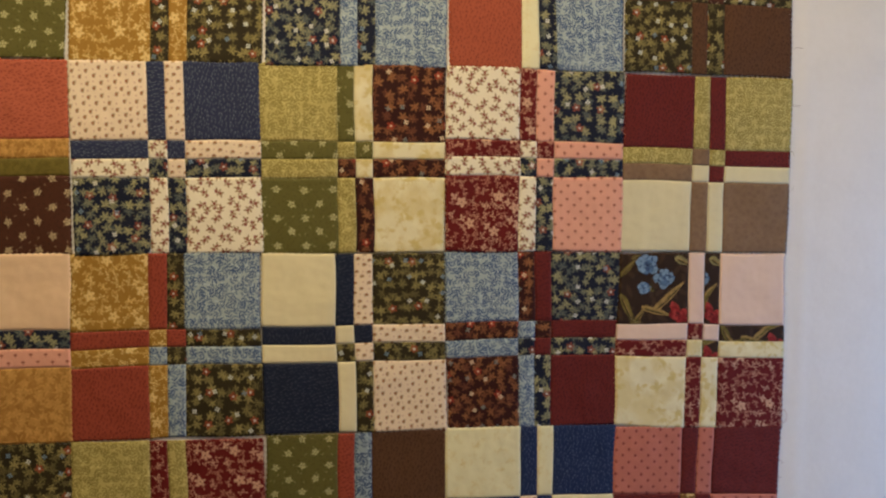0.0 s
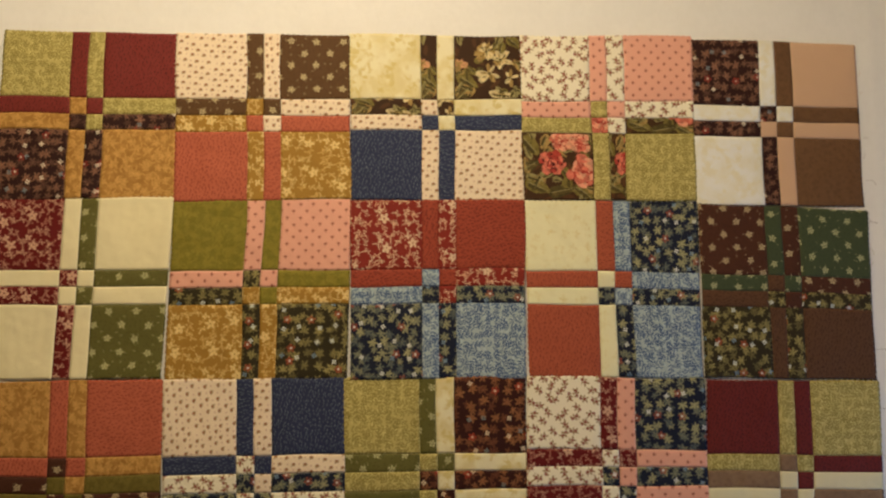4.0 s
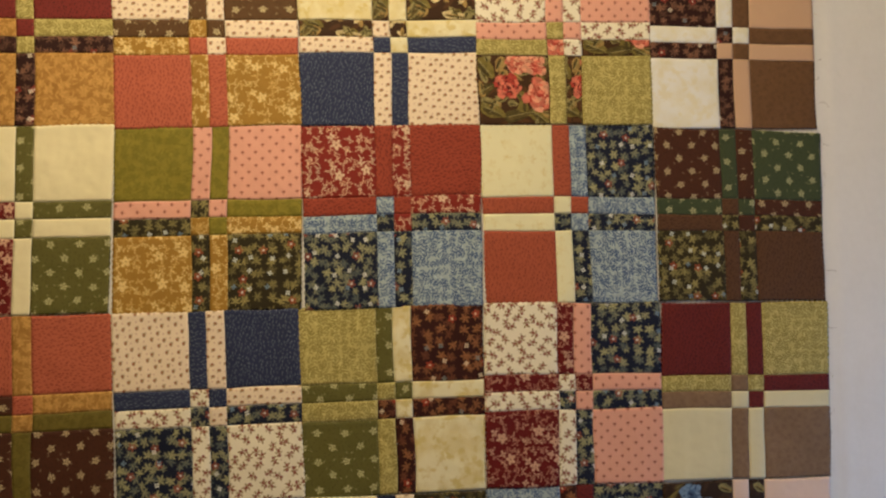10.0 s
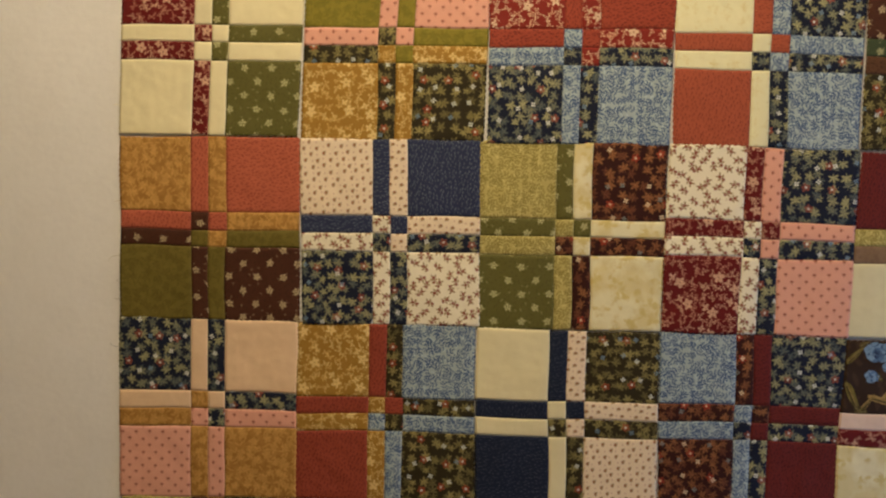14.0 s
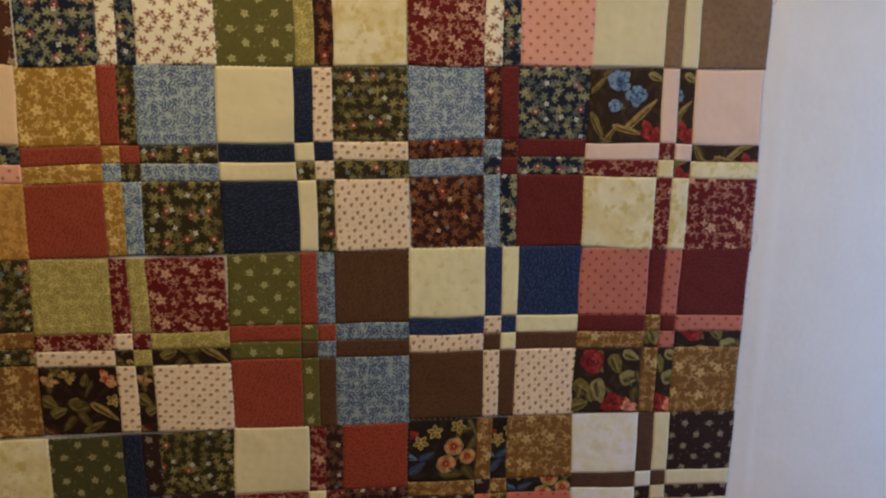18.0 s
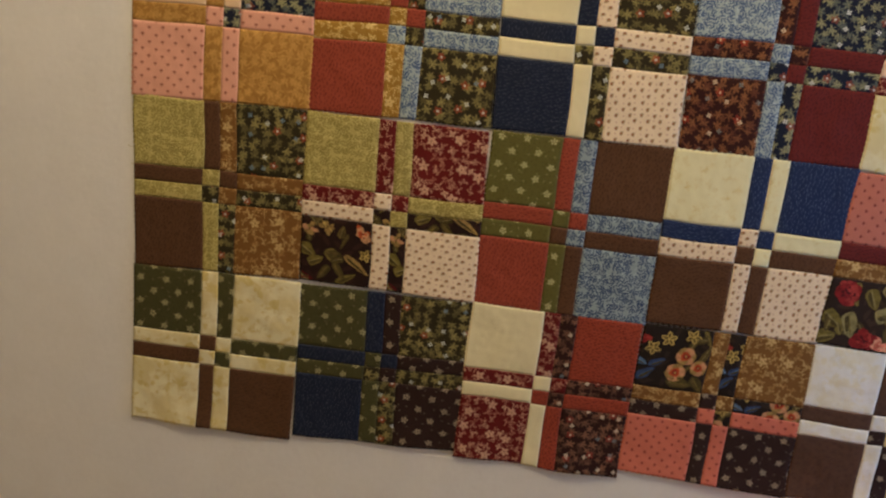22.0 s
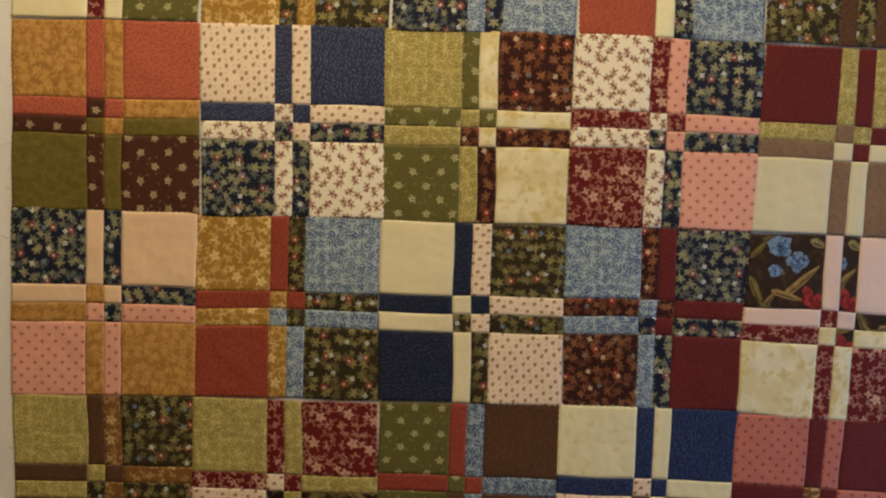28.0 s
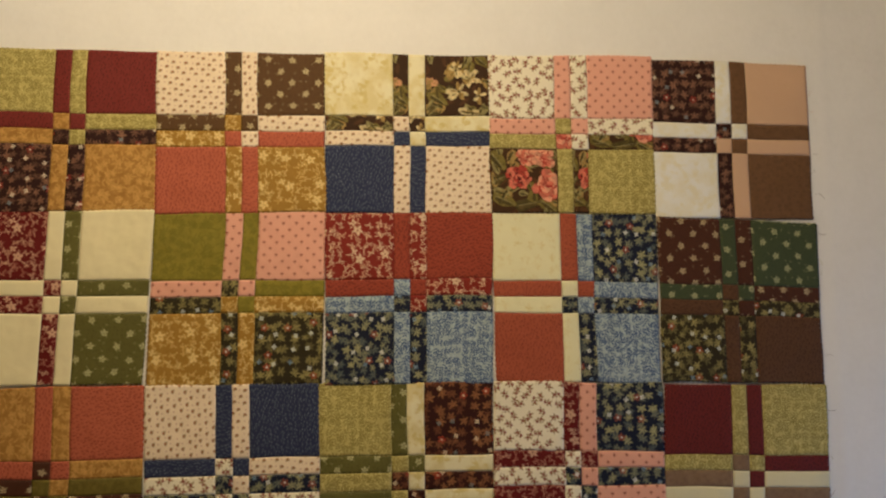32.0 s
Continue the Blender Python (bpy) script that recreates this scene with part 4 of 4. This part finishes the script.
def quilt_block(cx, cz, w, h, level, plumb, mid_s, mid_t, skew, turn, names, hem=0.0):
    """One sewn block of 16 patches cut from four fabrics: centre, width, height, the tilt of its rows and of its columns in
    degrees, where its middle seams cross, how far its corners are drawn out, and its fabrics (two of its corners swap in kind "B")."""
    fab = names.split()
    label = "quilt block of " + ", ".join(dict.fromkeys(f.replace("_", " ").split()[0] for f in fab)) + " print cotton pinned to flannel"
    block = tagged(new("quilt_block"), label, "quilt block", "quilt blocks on the wall")
    block.location = (cx, 0, cz)
    u = Vector((math.cos(radians(level)), math.sin(radians(level)))) * (w + 0.0016)
    v = Vector((-math.sin(radians(plumb)), math.cos(radians(plumb)))) * (h + 0.0016)
    seed = rnd.uniform(0, 90)
    lap = 0.0005 * ((round(cx / 0.2145) + round(cz / 0.2155)) % 2)

    def place(s, t):
        p = (s - 0.5) * u + (0.5 - t) * v + 4 * (s - 0.5) * (0.5 - t) * Vector(skew)
        bend = 0.0020
        return (p.x + bend * noise.noise((s * 3, t * 3, seed)), p.y + bend * noise.noise((s * 3, t * 3, seed + 9)))

    def lift(s, t):
        e = min(s, 1 - s, t, 1 - t)
        curl = max(0.0, 1 - e / 0.12) ** 2 * 0.0005 * max(0.0, noise.noise((s * 2.5, t * 2.5, seed + 20)))
        low = max(0.0, (t - 0.72) / 0.28) ** 2 * hem * (0.40 + 0.8 * noise.noise(((cx + s * w) * 14, 0, 7.3)))
        return lap + curl + max(0.0, low)

    n = 0.096
    cols = [[0, mid_s - n + rnd.uniform(-0.004, 0.004), mid_s + rnd.uniform(-0.003, 0.003), mid_s + n + rnd.uniform(-0.004, 0.004), 1] for _ in range(3)]
    rows = [0, mid_t - n + rnd.uniform(-0.004, 0.004), mid_t, mid_t + n + rnd.uniform(-0.004, 0.004), 1]
    for k in range(4):
        c = cols[(0, 1, 1, 2)[k]]
        for i in range(4):
            f = fab[ROLE[turn][k][i]]
            mat, words = FABRIC[f]
            outer = k in (0, 3), i in (0, 3)
            kind = "corner_square" if all(outer) else "strip" if any(outer) else "centre_square"
            me, prints = patch_mesh(kind, place, (c[i], c[i + 1]), (rows[k], rows[k + 1]), (i == 0, i == 3, k == 0, k == 3), mat, lift, (cx, cz), PRINT.get(f), f == "garden_blue")
            ob = new(kind, me)
            ob.parent = block
            tagged(ob, words)
            for print_mesh in prints:
                if print_mesh:
                    new(print_mesh.name, print_mesh).parent = ob
    return block


# ---- orange shelf on the wall ----
shelf = tagged(new("wall_shelf"), "narrow orange laminate shelf fixed against the flannel wall", "shelf")
shelf.location = (1.022, -0.052, 0.655)


def rounded_slab(hx, hy, z0, z1, r, soft=0.004):
    bm = bmesh.new()
    ring = []
    for qx, qy, a0 in ((1, 1, 0), (-1, 1, 90), (-1, -1, 180), (1, -1, 270)):
        for i in range(7):
            a = radians(a0 + 15 * i)
            ring.append((qx * (hx - r) + r * math.cos(a), qy * (hy - r) + r * math.sin(a)))
    low = [bm.verts.new((x, y, z0)) for x, y in ring]
    top = [bm.verts.new((x, y, z1)) for x, y in ring]
    bm.faces.new(top)
    bm.faces.new(low[::-1])
    for i in range(len(ring)):
        j = (i + 1) % len(ring)
        bm.faces.new((low[i], low[j], top[j], top[i]))
    rim = [e for e in bm.edges if abs(e.verts[0].co.z - e.verts[1].co.z) < 1e-6]
    bmesh.ops.bevel(bm, geom=rim, offset=soft, segments=2, affect="EDGES")
    return bm


part("board", rounded_slab(0.243, 0.050, -0.026, 0.0, 0.012), ORANGE, shelf)
part("edge_band", rounded_slab(0.2445, 0.0515, -0.019, -0.008, 0.0125, 0.001), ORANGE_SEAM, shelf, "darker orange edge band")
for x in (-0.16, 0.16):
    bm = bmesh.new()
    box_bm(bm, x - 0.010, x + 0.010, 0.044, 0.052, -0.130, -0.026)
    box_bm(bm, x - 0.010, x + 0.010, -0.036, 0.044, -0.032, -0.026)
    v = [bm.verts.new((x + dx, y, z)) for dx in (-0.003, 0.003) for y, z in ((0.044, -0.032), (-0.030, -0.032), (0.044, -0.115))]
    for f in ((0, 1, 2), (3, 5, 4), (0, 3, 4, 1), (1, 4, 5, 2), (2, 5, 3, 0)):
        bm.faces.new([v[q] for q in f])
    part("bracket", bm, TRIM_PAINT, shelf, "white painted bracket")

quilt_block(0.1144, 1.9066, 0.2120, 0.2070, 0.06, -0.22, 0.489, 0.495, (-0.0018, -0.0014), "S", "olive_leaf maroon_speck brown_vine mustard_tonal")
quilt_block(0.3266, 1.9063, 0.2114, 0.2068, 0.50, 0.83, 0.504, 0.495, (-0.0005, -0.0008), "S", "pink_rosette cocoa_posy terracotta_speck gold_floral")
quilt_block(0.5402, 1.9076, 0.2117, 0.2070, 0.09, 1.03, 0.508, 0.490, (0.0005, -0.0004), "S", "cream_marble garden_lily navy_speck pink_rosette")
quilt_block(0.7536, 1.9083, 0.2147, 0.2090, 0.14, 0.54, 0.498, 0.499, (0.0006, 0.0003), "S", "cream_sprig coral_dot garden_rose olive_leaf")
quilt_block(0.9666, 1.9033, 0.2103, 0.2076, -1.03, 0.26, 0.504, 0.493, (0.0001, -0.0006), "B", "brown_vine tan_plain white_marble brown_tonal")
quilt_block(0.1090, 1.6951, 0.2139, 0.2148, 0.69, -1.99, 0.498, 0.497, (0.0007, 0.0010), "B", "maroon_floral cream_plain cream_plain green_posy")
quilt_block(0.3265, 1.6940, 0.2136, 0.2153, 0.74, -1.06, 0.511, 0.493, (-0.0003, 0.0005), "S", "olive_tonal coral_dot gold_floral olive_vine")
quilt_block(0.5419, 1.6945, 0.2102, 0.2153, 0.51, 0.18, 0.506, 0.490, (0.0007, 0.0002), "S", "red_floral brick_speck navy_vine blue_leaf")
quilt_block(0.7562, 1.6951, 0.2117, 0.2147, -0.55, 0.50, 0.512, 0.503, (0.0009, 0.0001), "B", "cream_spotted navy_vine russet_speck blue_leaf")
quilt_block(0.9705, 1.6909, 0.2112, 0.2100, -1.27, 0.22, 0.490, 0.499, (0.0004, -0.0010), "S", "brown_posy teal_posy olive_vine brown_speck")
quilt_block(0.1077, 1.4754, 0.2166, 0.2177, 0.40, 0.30, 0.492, 0.502, (-0.0009, 0.0008), "S", "mustard_tonal terracotta_speck moss_tonal brown_posy")
quilt_block(0.3246, 1.4766, 0.2107, 0.2195, 0.82, 1.27, 0.500, 0.502, (0.0001, -0.0000), "S", "pink_rosette navy_speck navy_vine cream_sprig")
quilt_block(0.5378, 1.4777, 0.2171, 0.2202, 0.58, 0.50, 0.515, 0.502, (0.0009, -0.0008), "B", "olive_leaf red_vine green_posy cream_marble")
quilt_block(0.7558, 1.4784, 0.2158, 0.2169, -0.63, -0.14, 0.511, 0.487, (-0.0006, -0.0008), "B", "cream_sprig navy_vine maroon_floral coral_dot")
quilt_block(0.9713, 1.4759, 0.2120, 0.2136, -0.67, -0.95, 0.508, 0.508, (-0.0006, 0.0007), "S", "wine_speck olive_leaf beige_plain taupe_tonal")
quilt_block(0.1061, 1.2563, 0.2172, 0.2192, 0.81, 0.04, 0.502, 0.503, (-0.0004, -0.0016), "S", "navy_vine peach_plain coral_dot mustard_tonal")
quilt_block(0.3227, 1.2589, 0.2153, 0.2154, 0.90, 0.20, 0.501, 0.509, (-0.0013, 0.0003), "B", "gold_floral blue_leaf rust_speck olive_vine")
quilt_block(0.5403, 1.2604, 0.2161, 0.2128, 0.25, 1.07, 0.500, 0.504, (-0.0008, -0.0003), "B", "cream_plain olive_vine midnight_speck pink_rosette")
quilt_block(0.7557, 1.2615, 0.2120, 0.2131, 0.31, 0.61, 0.513, 0.493, (0.0023, -0.0004), "B", "blue_leaf navy_vine red_vine wine_speck")
quilt_block(0.9682, 1.2576, 0.2135, 0.2158, -1.28, -0.51, 0.507, 0.499, (-0.0012, 0.0016), "S", "garden_blue blush_plain cream_marble maroon_floral")
quilt_block(0.1082, 1.0381, 0.2127, 0.2140, 1.30, 0.85, 0.505, 0.493, (0.0009, -0.0009), "B", "olive_leaf olive_vine brown_speck amber_floral")
quilt_block(0.3252, 1.0412, 0.2188, 0.2128, -0.27, 1.19, 0.495, 0.511, (-0.0008, 0.0004), "S", "olive_leaf maroon_floral garden_dark pink_rosette")
quilt_block(0.5431, 1.0429, 0.2132, 0.2183, 0.20, 0.02, 0.489, 0.500, (-0.0002, 0.0007), "B", "green_posy brown_speck rust_speck slate_leaf")
quilt_block(0.7546, 1.0469, 0.2080, 0.2159, 0.02, -0.30, 0.532, 0.498, (0.0014, -0.0000), "S", "cream_spotted royal_speck brown_speck pink_rosette")
quilt_block(0.9647, 1.0437, 0.2137, 0.2122, -1.46, -1.54, 0.498, 0.499, (-0.0007, 0.0003), "S", "rose_dot wine_speck garden_red amber_floral")
quilt_block(0.1104, 0.8202, 0.2153, 0.2154, 0.19, -0.34, 0.506, 0.494, (-0.0000, 0.0013), "S", "forest_posy cream_marble cream_marble brown_speck", 0.008)
quilt_block(0.3311, 0.8270, 0.2225, 0.2075, 1.61, 1.28, 0.490, 0.486, (-0.0022, -0.0010), "B", "forest_posy olive_vine midnight_speck umber_posy", 0.008)
quilt_block(0.5415, 0.8278, 0.2099, 0.2113, -0.08, -0.19, 0.520, 0.496, (-0.0000, -0.0005), "B", "cream_plain brick_speck maroon_floral brown_vine", 0.008)
quilt_block(0.7531, 0.8340, 0.2103, 0.2043, -0.77, -0.36, 0.502, 0.502, (-0.0017, 0.0016), "S", "garden_poppy amber_floral salmon_dot umber_posy", 0.008)
quilt_block(0.9632, 0.8324, 0.2097, 0.2061, -0.60, -0.22, 0.503, 0.490, (0.0027, 0.0003), "B", "white_marble umber_posy umber_tonal beige_plain", 0.008)

# ---- loose threads along the cut edges ----


def loose_thread(x, z, length, angle, material, words):
    bm = bmesh.new()
    bend, seed = rnd.uniform(-2.2, 2.2), rnd.uniform(0, 30)
    p, a, last = Vector((0, 0, 0)), angle, None
    steps = 14
    for i in range(steps + 1):
        side = Vector((-math.sin(a), 0, math.cos(a)))
        rim = [bm.verts.new(p + 0.00020 * (math.cos(b) * side + math.sin(b) * Vector((0, 1, 0)))) for b in (0, 1.571, 3.142, 4.712)]
        if last:
            for j in range(4):
                bm.faces.new((last[j], last[(j + 1) % 4], rim[(j + 1) % 4], rim[j]))
        else:
            bm.faces.new(rim[::-1])
        last = rim
        a += bend / steps + 0.5 * noise.noise((i * 0.6, seed, 0))
        p = p + Vector((math.cos(a), 0, math.sin(a))) * (length / steps) + Vector((0, 0.00012 * math.sin(i), 0))
    bm.faces.new(last)
    ob = link("loose_thread", bm, material, smooth=True)
    ob.location = (x, -0.0020, z)
    return tagged(ob, words, "thread", "loose threads on the cut edges")


edge_pick = random.Random(31)
for x, z, f, words in (
        (1.0735, 1.95, "tan_plain", "short tan thread frayed from a cut edge"), (1.0765, 1.87, "brown_tonal", "short brown thread frayed from a cut edge"),
        (1.0785, 1.73, "teal_posy", "short green thread frayed from a cut edge"), (1.0785, 1.50, "olive_leaf", "short olive thread frayed from a cut edge"),
        (1.0775, 1.43, "taupe_tonal", "short taupe thread frayed from a cut edge"), (1.0740, 1.30, "blush_plain", "short blush thread frayed from a cut edge"),
        (1.0725, 1.09, "wine_speck", "short wine-red thread frayed from a cut edge"), (1.0720, 0.95, "amber_floral", "short amber thread frayed from a cut edge"),
        (1.0680, 0.86, "umber_posy", "short dark thread frayed from a cut edge")):
    for shift in (-0.006, 0.014):
        loose_thread(x, z + shift, edge_pick.uniform(0.005, 0.010), edge_pick.uniform(-1.2, 1.2), FABRIC[f][0], words)
for x, z, f, words in (
        (0.0080, 1.98, "olive_leaf", "short olive thread frayed from a cut edge"), (0.0060, 1.86, "brown_vine", "short brown thread frayed from a cut edge"),
        (0.0020, 1.77, "maroon_floral", "short maroon thread frayed from a cut edge"), (0.0010, 1.52, "mustard_tonal", "short mustard thread frayed from a cut edge"),
        (-0.0005, 1.40, "moss_tonal", "short olive thread frayed from a cut edge"), (-0.0005, 1.29, "navy_vine", "short navy thread frayed from a cut edge"),
        (0.0005, 1.18, "coral_dot", "short coral thread frayed from a cut edge"), (0.0020, 1.07, "olive_leaf", "short olive thread frayed from a cut edge"),
        (0.0030, 0.87, "forest_posy", "short green thread frayed from a cut edge")):
    for shift in (-0.012, 0.009):
        loose_thread(x, z + shift, edge_pick.uniform(0.005, 0.010), math.pi + edge_pick.uniform(-1.2, 1.2), FABRIC[f][0], words)
for x, z, length, angle, f, words in (
        (1.077, 1.83, 0.015, 0.6, "brown_tonal", "short brown thread frayed from a cut edge"), (1.078, 1.78, 0.011, -0.9, "brown_tonal", "short brown thread frayed from a cut edge"),
        (1.079, 1.62, 0.013, 0.3, "brown_speck", "short brown thread frayed from a cut edge"), (1.080, 1.55, 0.010, -0.4, "brown_speck", "short brown thread frayed from a cut edge"),
        (1.078, 1.17, 0.014, -0.3, "maroon_floral", "maroon thread frayed from a cut edge"), (1.075, 1.15, 0.012, 0.8, "maroon_floral", "maroon thread frayed from a cut edge"),
        (-0.001, 1.44, 0.017, 2.5, "olive_tonal", "olive thread frayed from a cut edge"), (-0.003, 1.33, 0.013, 3.6, "navy_speck", "dark thread frayed from a cut edge"),
        (0.003, 1.62, 0.012, 2.9, "cream_plain", "cream thread frayed from a cut edge"), (0.565, 1.367, 0.009, 0.3, "green_posy", "green thread frayed from a cut edge"),
        (0.590, 1.369, 0.010, 0.2, "green_posy", "green thread frayed from a cut edge"), (0.215, 0.825, 0.011, 2.8, "cream_marble", "cream thread lying on a seam")):
    loose_thread(x, z, length, angle, FABRIC[f][0], words)
